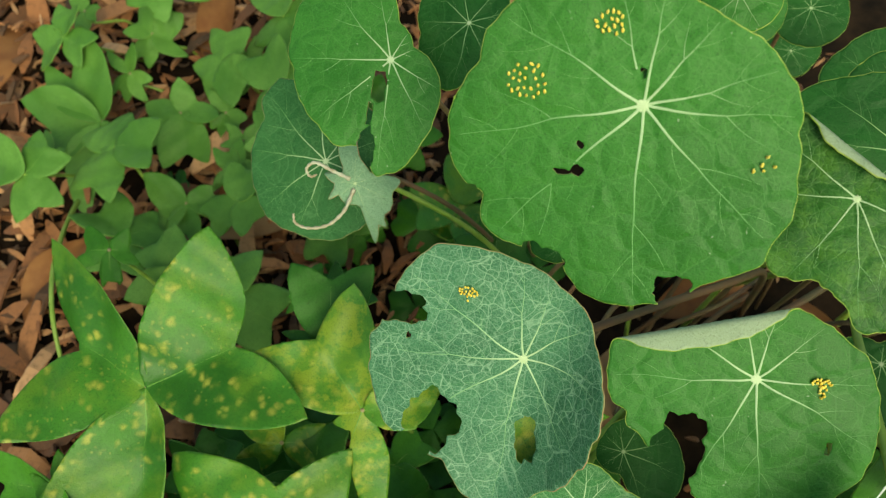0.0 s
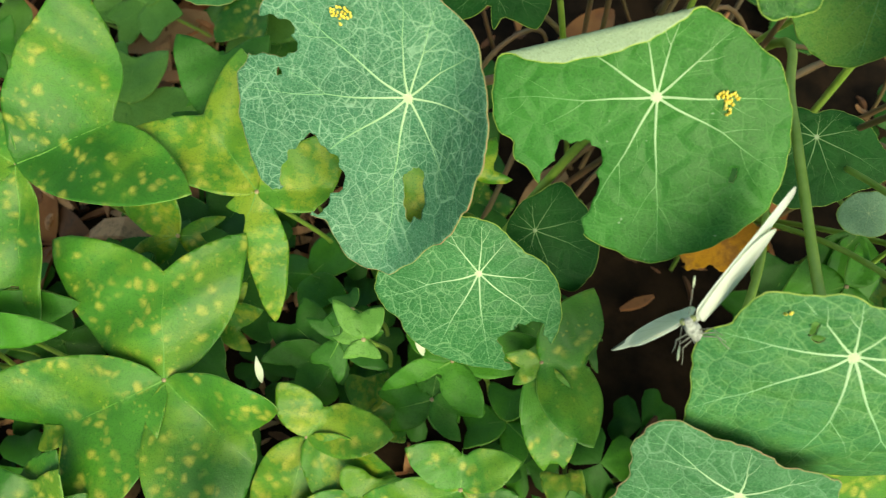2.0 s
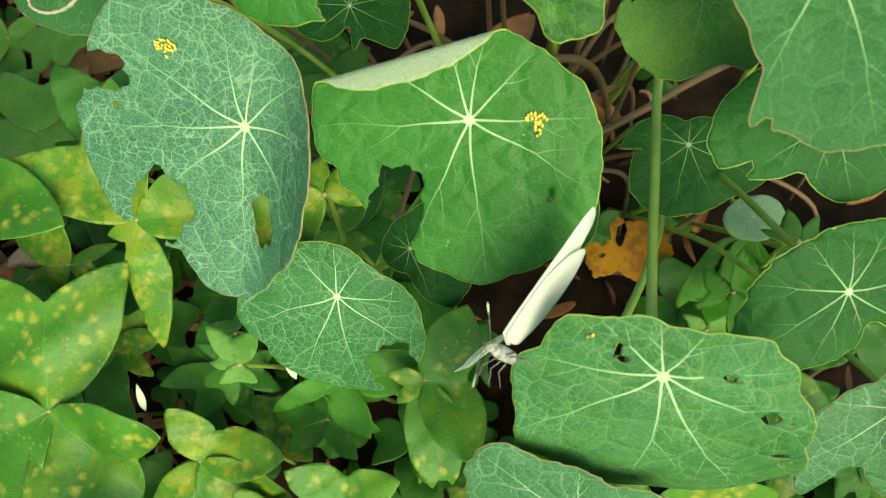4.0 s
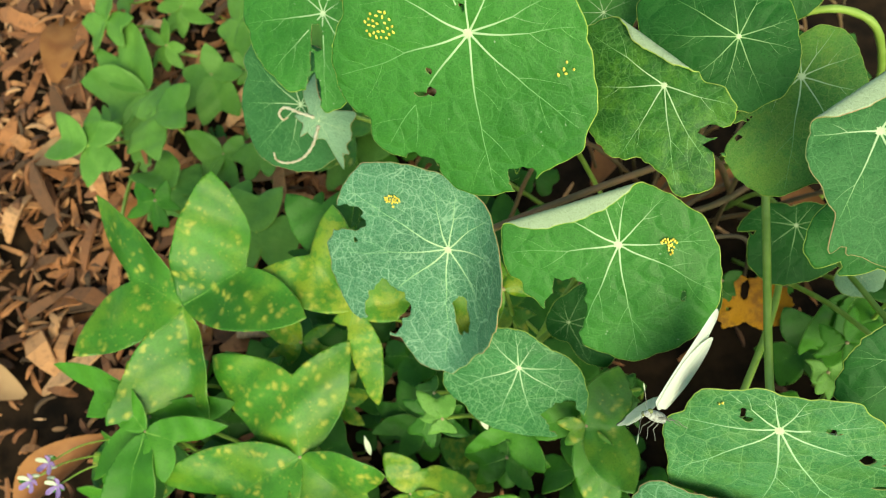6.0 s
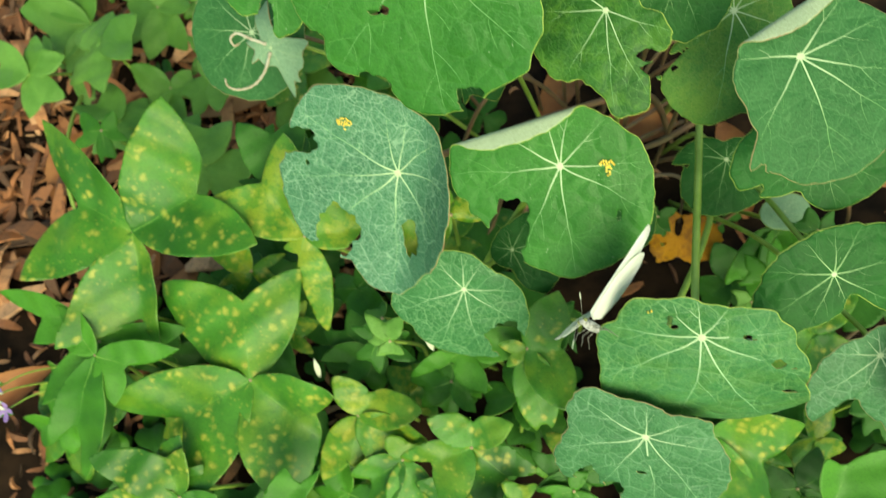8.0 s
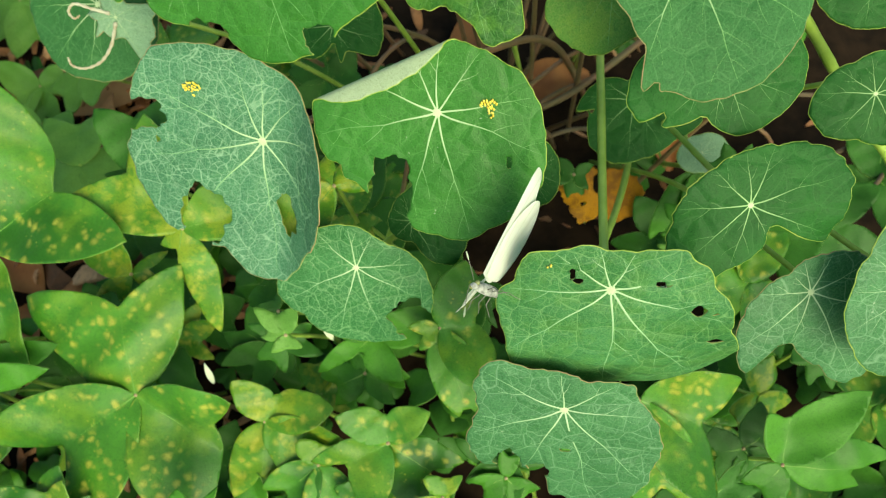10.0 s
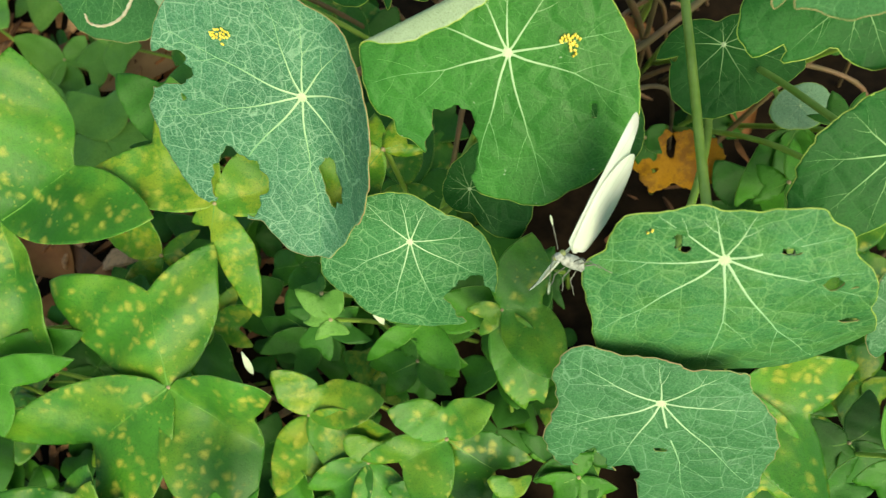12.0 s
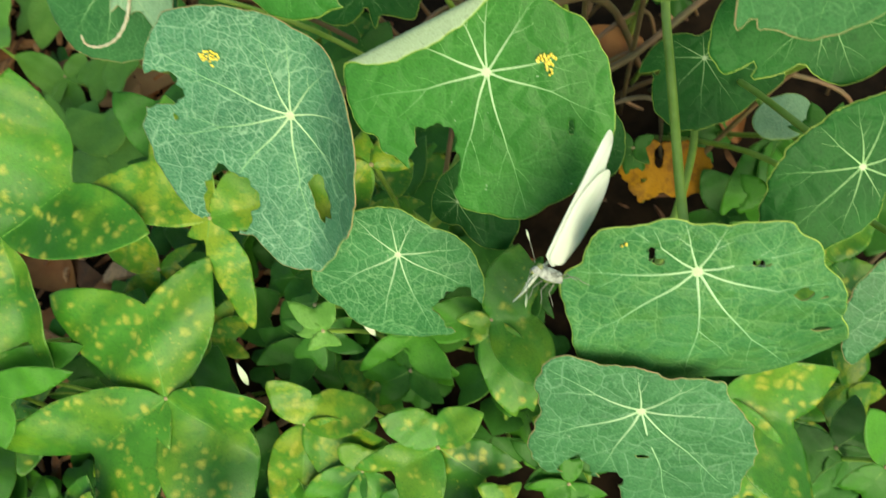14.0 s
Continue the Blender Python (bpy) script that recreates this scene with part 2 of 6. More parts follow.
def chip_material():
    m, nt, bsdf = make("mulch_chips")
    geo = nt.nodes.new("ShaderNodeNewGeometry")
    cr = nt.nodes.new("ShaderNodeValToRGB")
    e = cr.color_ramp.elements
    e[0].color, e[1].color = (0.07, 0.04, 0.022, 1), (0.60, 0.33, 0.18, 1)
    for p, c in ((0.35, (0.20, 0.075, 0.033, 1)), (0.65, (0.38, 0.15, 0.06, 1)), (0.88, (0.50, 0.25, 0.12, 1))):
        x = e.new(p)
        x.color = c
    nt.links.new(geo.outputs["Random Per Island"], cr.inputs[0])
    tc = nt.nodes.new("ShaderNodeTexCoord")
    f = noise_tex(nt, tc.outputs["Object"], 300, 5, 0.7)
    col = mixed(nt, times(nt, ramp(nt, f, 0.45, 0.75), 0.6), cr.outputs[0], (0.04, 0.025, 0.018))
    nt.links.new(col, bsdf.inputs["Base Color"])
    bsdf.inputs["Roughness"].default_value = 0.85
    bump(nt, f, 0.6, 0.0008, bsdf)
    return m


CHIPS = chip_material()
DEAD = plain_material("dead_leaf_brown", (0.24, 0.085, 0.028), (0.36, 0.15, 0.05), 70, 0.65, 0.4, 0.15)
DEAD_PALE = plain_material("dead_leaf_tan", (0.32, 0.17, 0.085), (0.42, 0.25, 0.13), 70, 0.7, 0.4, 0.15)
ORANGE = leaf_material("dead_leaf_orange", (0.46, 0.18, 0.008), (0.56, 0.26, 0.012), (0.5, 0.3, 0.05), net=0.2, patch=(0.14, 0.05, 0.012), patch_amount=0.6, rough=0.6)


def wing_material():
    """White wing scales with faint greenish-grey veins fanning from the root."""
    m, nt, bsdf = make("wing_white")
    tc = nt.nodes.new("ShaderNodeTexCoord")
    sep = nt.nodes.new("ShaderNodeSeparateXYZ")
    nt.links.new(tc.outputs["Object"], sep.inputs[0])
    fan = nt.nodes.new("ShaderNodeMath")
    fan.operation = 'ARCTAN2'
    nt.links.new(sep.outputs[0], fan.inputs[0])
    nt.links.new(sep.outputs[1], fan.inputs[1])
    saw = nt.nodes.new("ShaderNodeMath")
    saw.operation = 'PINGPONG'
    nt.links.new(fan.outputs[0], saw.inputs[0])
    saw.inputs[1].default_value = 0.085
    line = ramp(nt, saw.outputs[0], 0.012, 0.003)
    dust = noise_tex(nt, tc.outputs["Object"], 160, 4)
    col = mixed(nt, ramp(nt, dust, 0.35, 0.7), (0.88, 0.90, 0.84), (0.93, 0.93, 0.90))
    col = mixed(nt, times(nt, line, 0.35), col, (0.60, 0.64, 0.52))
    nt.links.new(col, bsdf.inputs["Base Color"])
    bsdf.inputs["Roughness"].default_value = 0.75
    bump(nt, line, 0.4, 0.0002, bsdf)
    thin(nt, bsdf, col, 0.50)
    return m


WING = wing_material()
WING_TIP = plain_material("wing_dark_tip", (0.05, 0.05, 0.045), (0.14, 0.13, 0.12), 300, 0.8, 0.2)
FUR = plain_material("body_fur", (0.20, 0.20, 0.19), (0.56, 0.56, 0.53), 900, 0.9, 0.8)
CLOVER_HUB = plain_material("clover_hub", (0.30, 0.20, 0.12), (0.36, 0.30, 0.16), 300, 0.6, 0.2)
CLOVER_RIB = plain_material("clover_rib", (0.10, 0.27, 0.03), (0.17, 0.33, 0.06), 200, 0.5, 0.1)
EYE_GREEN = plain_material("insect_eye", (0.16, 0.18, 0.07), (0.26, 0.28, 0.12), 900, 0.2, 0.0)
LEG = plain_material("insect_leg", (0.10, 0.10, 0.085), (0.28, 0.27, 0.23), 600, 0.7, 0.2)
PETAL_WHITE = plain_material("petal_scrap", (0.70, 0.74, 0.58), (0.60, 0.66, 0.48), 300, 0.6, 0.2, 0.3)
PURPLE = plain_material("petal_purple", (0.30, 0.17, 0.50), (0.45, 0.32, 0.62), 300, 0.6, 0.2, 0.3)


# ---- building helpers ----
def mesh_object(name, verts, faces, mats, parent=None, index=None, smooth=True, label=""):
    me = bpy.data.meshes.new(name)
    me.from_pydata([tuple(v) for v in verts], [], [tuple(int(i) for i in f) for f in faces])
    for m in mats if isinstance(mats, (list, tuple)) else [mats]:
        me.materials.append(m)
    if index is not None:
        me.polygons.foreach_set("material_index", np.asarray(index, dtype=np.int32))
    if smooth:
        me.polygons.foreach_set("use_smooth", np.ones(len(me.polygons), dtype=bool))
    me.update()
    ob = new(name, me)
    if parent is not None:
        ob.parent = parent
    if label:
        tagged(ob, label)
    return ob


def part(name, bm, material, parent, label=""):
    me = bpy.data.meshes.new(name)
    for f in bm.faces:
        f.smooth = True
    bm.to_mesh(me)
    bm.free()
    me.materials.append(material)
    ob = new(name, me)
    ob.parent = parent
    return tagged(ob, label) if label else ob


def tube(points, radii, sides=7):
    """Vertices and faces of a tube along points."""
    pts = [Vector(p) for p in points]
    verts, faces = [], []
    up = Vector((0.31, 0.17, 0.93))
    for i, p in enumerate(pts):
        d = (pts[min(i + 1, len(pts) - 1)] - pts[max(i - 1, 0)]).normalized()
        a = d.cross(up)
        a = a.normalized() if a.length > 1e-6 else d.orthogonal().normalized()
        b = d.cross(a)
        for k in range(sides):
            w = 2 * math.pi * k / sides
            verts.append(p + radii[i] * (a * math.cos(w) + b * math.sin(w)))
    for i in range(len(pts) - 1):
        for k in range(sides):
            faces.append((i * sides + k, i * sides + (k + 1) % sides, (i + 1) * sides + (k + 1) % sides, (i + 1) * sides + k))
    faces.append(tuple(range(sides))[::-1])
    faces.append(tuple(range((len(pts) - 1) * sides, len(pts) * sides)))
    return verts, faces


def spline(ctrl, n):
    """Points on a smooth curve through the control points."""
    c = [Vector(p) for p in ctrl]
    c = [2 * c[0] - c[1]] + c + [2 * c[-1] - c[-2]]
    out = []
    for i in range(1, len(c) - 2):
        for k in range(n):
            t = k / n
            out.append(0.5 * ((2 * c[i]) + (c[i + 1] - c[i - 1]) * t + (2 * c[i - 1] - 5 * c[i] + 4 * c[i + 1] - c[i + 2]) * t * t + (3 * c[i] - c[i - 1] - 3 * c[i + 1] + c[i + 2]) * t ** 3))
    out.append(c[-2])
    return out


def poly_distance(p, poly):
    """Signed distance of points to a closed outline, negative inside."""
    d = np.full(len(p), 1e9)
    s = np.ones(len(p))
    a = poly
    b = np.roll(poly, 1, axis=0)
    for i in range(len(poly)):
        e = b[i] - a[i]
        w = p - a[i]
        t = np.clip((w @ e) / max(e @ e, 1e-18), 0, 1)
        q = w - t[:, None] * e
        d = np.minimum(d, (q * q).sum(1))
        c1, c2, c3 = p[:, 1] >= a[i][1], p[:, 1] < b[i][1], e[0] * w[:, 1] > e[1] * w[:, 0]
        s = np.where((c1 & c2 & c3) | (~c1 & ~c2 & ~c3), -s, s)
    return s * np.sqrt(d)


def bite_distance(p, bite, seed):
    """How deep points lie inside a ragged bitten hole, positive inside."""
    x, y, rx, ry = bite
    dx, dy = (p[:, 0] - x) / rx, (p[:, 1] - y) / ry
    th = np.arctan2(dy, dx)
    k = 1 + 0.10 * np.sin(4 * th + seed) + 0.07 * np.sin(7 * th + 2.3 * seed) + 0.05 * np.sin(13 * th + seed * 5)
    return (k - np.hypot(dx, dy)) * min(rx, ry)


def blade_mesh(outline, bites, surf, step, thick, seed=0):
    """A leaf blade cut to its outline and bites: vertices, faces, material slots (0 upper, 1 lower, 2 edge), and the runs of its outer margin."""
    shapes = outline if isinstance(outline, list) else [outline]
    lo, hi = np.concatenate(shapes).min(0) - step, np.concatenate(shapes).max(0) + step
    nx, ny = int((hi[0] - lo[0]) / step) + 2, int((hi[1] - lo[1]) / step) + 2
    gx, gy = np.meshgrid(np.arange(nx), np.arange(ny))
    p = np.stack([lo[0] + gx.ravel() * step, lo[1] + gy.ravel() * step], 1)

    def field(q):
        f = np.min([poly_distance(q, o) for o in shapes], axis=0)
        g = f.copy()
        for k, b in enumerate(bites):
            g = np.maximum(g, bite_distance(q, b, seed + k))
        return g, f

    f, _ = field(p)
    i00 = (gy[:-1, :-1] * nx + gx[:-1, :-1]).ravel()
    i10, i01, i11 = i00 + 1, i00 + nx, i00 + nx + 1
    odd = ((gx[:-1, :-1] + gy[:-1, :-1]) % 2).ravel() == 1
    t1 = np.where(odd[:, None], np.stack([i00, i10, i01], 1), np.stack([i00, i10, i11], 1))
    t2 = np.where(odd[:, None], np.stack([i10, i11, i01], 1), np.stack([i00, i11, i01], 1))
    tri = np.concatenate([t1, t2])
    tri = tri[(f[tri] < 0).any(1)]
    used = np.unique(tri)
    out = used[f[used] > 0]
    q = p[out].copy()
    eps = step * 0.05
    for _ in range(3):
        d, _ = field(q)
        dx = (field(q + (eps, 0))[0] - field(q - (eps, 0))[0]) / (2 * eps)
        dy = (field(q + (0, eps))[0] - field(q - (0, eps))[0]) / (2 * eps)
        n2 = np.maximum(dx * dx + dy * dy, 0.2)
        q -= np.stack([d * dx / n2, d * dy / n2], 1)
    p[out] = q
    remap = np.full(len(p), -1)
    remap[used] = np.arange(len(used))
    tri = remap[tri]
    p = p[used]
    top = surf(p)
    e1, e2 = top[tri[:, 1]] - top[tri[:, 0]], top[tri[:, 2]] - top[tri[:, 0]]
    fn = np.cross(e1, e2)
    keep = np.linalg.norm(fn, axis=1) > 1e-13
    tri, fn = tri[keep], fn[keep]
    vn = np.zeros_like(top)
    for k in range(3):
        np.add.at(vn, tri[:, k], fn)
    vn /= np.maximum(np.linalg.norm(vn, axis=1), 1e-15)[:, None]
    bot = top - vn * thick
    n = len(top)
    edges = {}
    for a, b, c in tri.tolist():
        for u, v in ((a, b), (b, c), (c, a)):
            if (v, u) in edges:
                del edges[(v, u)]
            else:
                edges[(u, v)] = 1
    faces = [tuple(t) for t in tri.tolist()] + [(c + n, b + n, a + n) for a, b, c in tri.tolist()]
    slots = [0] * len(tri) + [1] * len(tri)
    rim_faces = [(v, u, u + n, v + n) for u, v in edges]
    faces += rim_faces
    slots += [2] * len(rim_faces)
    d, od = field(p)
    chain = dict(edges.keys())
    runs, seen = [], set()
    for s in list(chain):
        if s in seen:
            continue
        loop, c = [], s
        while c in chain and c not in seen:
            seen.add(c)
            loop.append(c)
            c = chain[c]
        good = [abs(od[i]) < step * 0.3 for i in loop]
        run = []
        for i, g in zip(loop + loop[:1], good + good[:1]):
            if g:
                run.append(i)
            else:
                if len(run) > 3:
                    runs.append(run)
                run = []
        if len(run) > 3:
            runs.append(run)
    mid = (top + bot) / 2
    return np.concatenate([top, bot]), faces, slots, [[mid[i] for i in r] for r in runs], field


def leaf_surface(size, cup, wave, phase, fold=None, droop=(), full=True):
    """The shape of a blade: dished, waved, puckered, with an edge folded over or drooping sides."""
    def surf(p):
        x, y = p[:, 0].copy(), p[:, 1].copy()
        lift = np.zeros(len(p))
        if fold:
            a, b = np.array(fold[0]), np.array(fold[1])
            e = (b - a) / np.linalg.norm(b - a)
            nrm = np.array([-e[1], e[0]])
            if nrm @ (-a) > 0:
                nrm = -nrm
            s = (np.stack([x, y], 1) - a) @ nrm
            along = (np.stack([x, y], 1) - a) @ e
            s = np.where((along > -0.003) & (along < np.linalg.norm(b - a) + 0.002), s, np.minimum(s, 0))
            flat = (np.stack([x, y], 1) - a) @ nrm
            s = np.where(s < flat, 0 * s - 1e-9, s) if not full else flat
            r, most = 0.0009, math.pi * 0.93
            ang = np.clip(s / r, 0, most)
            rest = np.maximum(s - r * most, 0)
            ns = np.where(s > 0, r * np.sin(ang) + rest * math.cos(most), s)
            if not full:
                ns = np.where(s > 0, ns, 0)
                s = np.maximum(s, 0)
            lift = np.where(s > 0, r * (1 - np.cos(ang)) + rest * math.sin(most), 0)
            x += (ns - s) * nrm[0]
            y += (ns - s) * nrm[1]
        r = np.hypot(x, y)
        th = np.arctan2(y, x)
        rho = r / size
        z = cup * size * rho ** 2 + wave * size * rho ** 2.2 * (np.sin(3 * th + phase) + 0.6 * np.sin(5 * th + 2.1 * phase) + 0.35 * np.sin(8 * th + 3.7 * phase))
        z -= 0.03 * size * np.exp(-(rho / 0.1) ** 2)
        z += 0.006 * size * np.sin(9 * th + phase) * np.minimum(rho * 2, 1) * np.sin(4 * rho + phase)
        for ang, start, k in droop:
            s = np.maximum(x * math.cos(radians(ang)) + y * math.sin(radians(ang)) - start, 0)
            z -= k * s * s
        return np.stack([x, y, z + lift], 1)
    return surf


def ribbon(path, widths, surf, lift):
    """A raised vein laid on a surface along a path in its plane."""
    p = np.array(path)
    e = 1e-4
    c = surf(p)
    tx, ty = (surf(p + (e, 0)) - c) / e, (surf(p + (0, e)) - c) / e
    nn = np.cross(tx, ty)
    nn /= np.linalg.norm(nn, axis=1)[:, None]
    d = np.gradient(c, axis=0)
    d /= np.maximum(np.linalg.norm(d, axis=1), 1e-12)[:, None]
    s = np.cross(nn, d)
    w = np.array(widths)[:, None]
    verts = np.concatenate([c + s * w + nn * lift * 0.4, c + nn * (lift + w * 0.35), c - s * w + nn * lift * 0.4])
    n = len(p)
    faces = []
    for i in range(n - 1):
        faces.append((i, i + 1, n + i + 1, n + i))
        faces.append((n + i, n + i + 1, 2 * n + i + 1, 2 * n + i))
    return verts, faces


def facing_matrix(at, facing):
    n = Vector(facing).normalized()
    u = (Vector((1, 0, 0)) - n[0] * n).normalized()
    v = n.cross(u)
    return Matrix(((u[0], v[0], n[0], at[0]), (u[1], v[1], n[1], at[1]), (u[2], v[2], n[2], at[2]), (0, 0, 0, 1)))


def joined(pieces):
    verts, faces = [], []
    for v, f in pieces:
        o = len(verts)
        verts += [tuple(x) for x in v]
        faces += [tuple(i + o for i in g) for g in f]
    return verts, faces


GROUND = -0.028


def ground_height(x, y):
    return GROUND + 0.006 * noise.noise(Vector((x * 9, y * 9, 0.3))) + 0.002 * noise.noise(Vector((x * 40, y * 40, 1.3)))


# ---- ground ----
def build_ground():
    inner = np.linspace(-0.5, 0.6, 100)
    outer = np.array([0.7, 0.9, 1.3, 2, 4, 10, 40])
    xs = np.concatenate([-outer[::-1], inner, outer])
    ys = np.concatenate([-outer[::-1], inner, outer])
    verts = [(x, y, ground_height(x, y)) for y in ys for x in xs]
    n = len(xs)
    faces = [(j * n + i, j * n + i + 1, (j + 1) * n + i + 1, (j + 1) * n + i) for j in range(len(ys) - 1) for i in range(n - 1)]
    ob = mesh_object("ground", verts, faces, SOIL)
    tagged(ob, "dark damp garden soil under the plants", "ground", kind="structure")


def build_mulch():
    rng = random.Random(5)
    verts, faces = [], []
    for k in range(6800):
        if k < 5200:
            x, y = rng.uniform(-0.42, -0.02), rng.uniform(-0.06, 0.42)
        else:
            x, y = rng.uniform(-0.1, 0.34), rng.uniform(-0.1, 0.34)
        big = x < -0.05 and y > 0.03 and rng.random() < 0.16
        if x > 0.0 and rng.random() < 0.85 or y < 0.05 and rng.random() < 0.5:
            continue
        l = rng.uniform(0.018, 0.038) if big else rng.uniform(0.004, 0.016)
        w = l * (rng.uniform(0.16, 0.38) if big else rng.uniform(0.10, 0.35))
        h = rng.uniform(0.0006, 0.0018)
        bend = rng.uniform(-0.15, 0.35) * l
        m = Matrix.LocRotScale((x, y, ground_height(x, y) + rng.uniform(0.001, 0.012)), Euler((rng.gauss(0, 0.35), rng.gauss(0, 0.35), rng.uniform(0, 6.28))), None)
        o = len(verts)
        for s in (1, -1):
            for i in range(5):
                t = i / 4 * 2 - 1
                ww = w * (1 - 0.75 * abs(t) ** 2.2) * rng.uniform(0.75, 1.1)
                z = bend * (1 - t * t) + s * h / 2
                verts.append(m @ Vector((t * l / 2, ww / 2, z)))
                verts.append(m @ Vector((t * l / 2, -ww / 2, z)))
        for i in range(4):
            a = o + 2 * i
            faces.append((a, a + 1, a + 3, a + 2))
            faces.append((a + 10, a + 12, a + 13, a + 11))
            faces.append((a, a + 2, a + 12, a + 10))
            faces.append((a + 1, a + 11, a + 13, a + 3))
        faces.append((o, o + 10, o + 11, o + 1))
        faces.append((o + 8, o + 9, o + 19, o + 18))
    ob = mesh_object("wood_mulch", verts, faces, CHIPS, smooth=False)
    tagged(ob, "reddish brown wood chips and dry leaf litter on soil", "mulch", kind="stuff")


build_ground()
build_mulch()


# ---- nasturtium leaves ----
def rim_outline(rim, rng, jag=0.006, n=320):
    """Closed outline from a leaf's radii round its hub, with a finely uneven margin."""
    a = np.radians([r[0] for r in rim])
    r = np.array([q[1] for q in rim]) / 1000
    a3, r3 = np.concatenate([a - 2 * math.pi, a, a + 2 * math.pi]), np.concatenate([r, r, r])
    th = np.linspace(0, 2 * math.pi, n, endpoint=False)
    rr = np.interp(th, a3, r3)
    k = np.exp(-np.linspace(-2, 2, 5) ** 2 / 1.1)
    rr = np.convolve(np.concatenate([rr[-2:], rr, rr[:2]]), k / k.sum(), 'valid')
    ph = [rng.uniform(0, 6.28) for _ in range(4)]
    rr = rr * (1 + jag * (np.sin(17 * th + ph[0]) + 0.8 * np.sin(29 * th + ph[1]) + 0.6 * np.sin(47 * th + ph[2])))
    return np.stack([rr * np.cos(th), rr * np.sin(th)], 1), (a3, r3)


def vein_paths(angle, length, rng, width):
    """One main vein with its forks: paths in the blade's plane with widths."""
    out = []

    def run(start, ang, ln, w0, w1, curve):
        n = max(4, int(ln / 0.0012))
        p, a, path, ws = np.array(start), ang, [], []
        wob = rng.uniform(0, 6.28)
        for i in range(n + 1):
            t = i / n
            path.append(p.copy())
            ws.append(w0 + (w1 - w0) * t)
            a += curve / n + 0.03 * math.sin(7 * t + wob)
            p = p + np.array([math.cos(a), math.sin(a)]) * ln / n
        out.append((path, ws, len(out)))
        return path

    fork = rng.uniform(0.42, 0.60)
    main = run((0, 0), angle, length * fork, width, width * 0.42, rng.uniform(-0.06, 0.06))
    end = main[-1]
    side = rng.choice((-1, 1))
    spread = rng.uniform(0.16, 0.26)
    p1 = run(end, angle + side * spread * 0.7, length * (0.95 - fork), width * 0.40, width * 0.14, -side * spread * 0.8)
    p2 = run(end, angle - side * rng.uniform(0.65, 0.85), length * rng.uniform(0.24, 0.34), width * 0.28, width * 0.10, side * 0.35)
    for path, sgn, at, ln in ((p1, side, 0.34, 0.26), (p1, -side, 0.60, 0.18)):
        q = path[int(len(path) * (at + rng.uniform(-0.08, 0.08)))]
        run(q, angle + sgn * rng.uniform(0.75, 1.05), length * ln * rng.uniform(0.8, 1.2), width * 0.17, width * 0.08, -sgn * 0.5)
    for sgn in (rng.choice((-1, 1)),):
        q = main[int(len(main) * rng.uniform(0.5, 0.8))]
        run(q, angle + sgn * rng.uniform(0.8, 1.1), length * rng.uniform(0.14, 0.24), width * 0.16, width * 0.08, -sgn * 0.6)
    return out


SHAPE = {
    'A': dict(cup=-0.04, wave=0.012), 'B': dict(cup=-0.03, wave=0.015, droop=((-12, 0.003, -72), (-95, 0.012, -9))), 'C': dict(cup=-0.04, wave=0.015),
    'D': dict(cup=-0.08, wave=0.02), 'E': dict(cup=-0.05, wave=0.03, droop=((275, 0.014, 14),)), 'K': dict(cup=-0.06, wave=0.04), 'F': dict(cup=-0.10, wave=0.05),
    'S': dict(cup=-0.2, wave=0.10), 'I': dict(cup=-0.08, wave=0.05), 'N': dict(cup=-0.10, wave=0.04),
}
SURFACES = {}


def petiole(name, points, r0, r1, parent, material=STALK):
    pts = spline(points, 7)
    n = len(pts)
    v, f = tube(pts, [r0 + (r1 - r0) * i / (n - 1) for i in range(n)])
    return mesh_object(name, v, f, material, parent)


FOOT = {  # where a stalk goes from its hub, in world metres
    'E': ((0.099, 0.030, 0.122), (0.108, 0.089, 0.097), (0.112, 0.118, 0.082), (0.120, 0.165, -0.03)),
    'B': ((0.022, 0.070, 0.116), (0.073, 0.102, 0.094), (0.100, 0.125, 0.060), (0.125, 0.150, -0.03)),
    'C': ((0.058, 0.068, 0.110), (0.053, 0.071, 0.082), (0.039, 0.056, 0.055), (0.022, 0.045, -0.03)),
    'K': ((0.092, 0.015, 0.088), (0.115, 0.062, 0.060), (0.128, 0.095, 0.03), (0.135, 0.12, -0.03)),
    'D': ((0.038, 0.048, 0.075), (0.055, 0.075, 0.04), (0.07, 0.10, 0.0), (0.08, 0.115, -0.03)),
}


SHADED = ('B', 'H', 'P', 'Q', 'T', 'U', 'X', 'Y', 'Z', 'ZZ', 'ZY', 'ZX', 'ZA', 'ZB', 'ZC', 'ZD', 'L', 'M')  # leaves whose stalks take the runner brown, darker to hold the shade


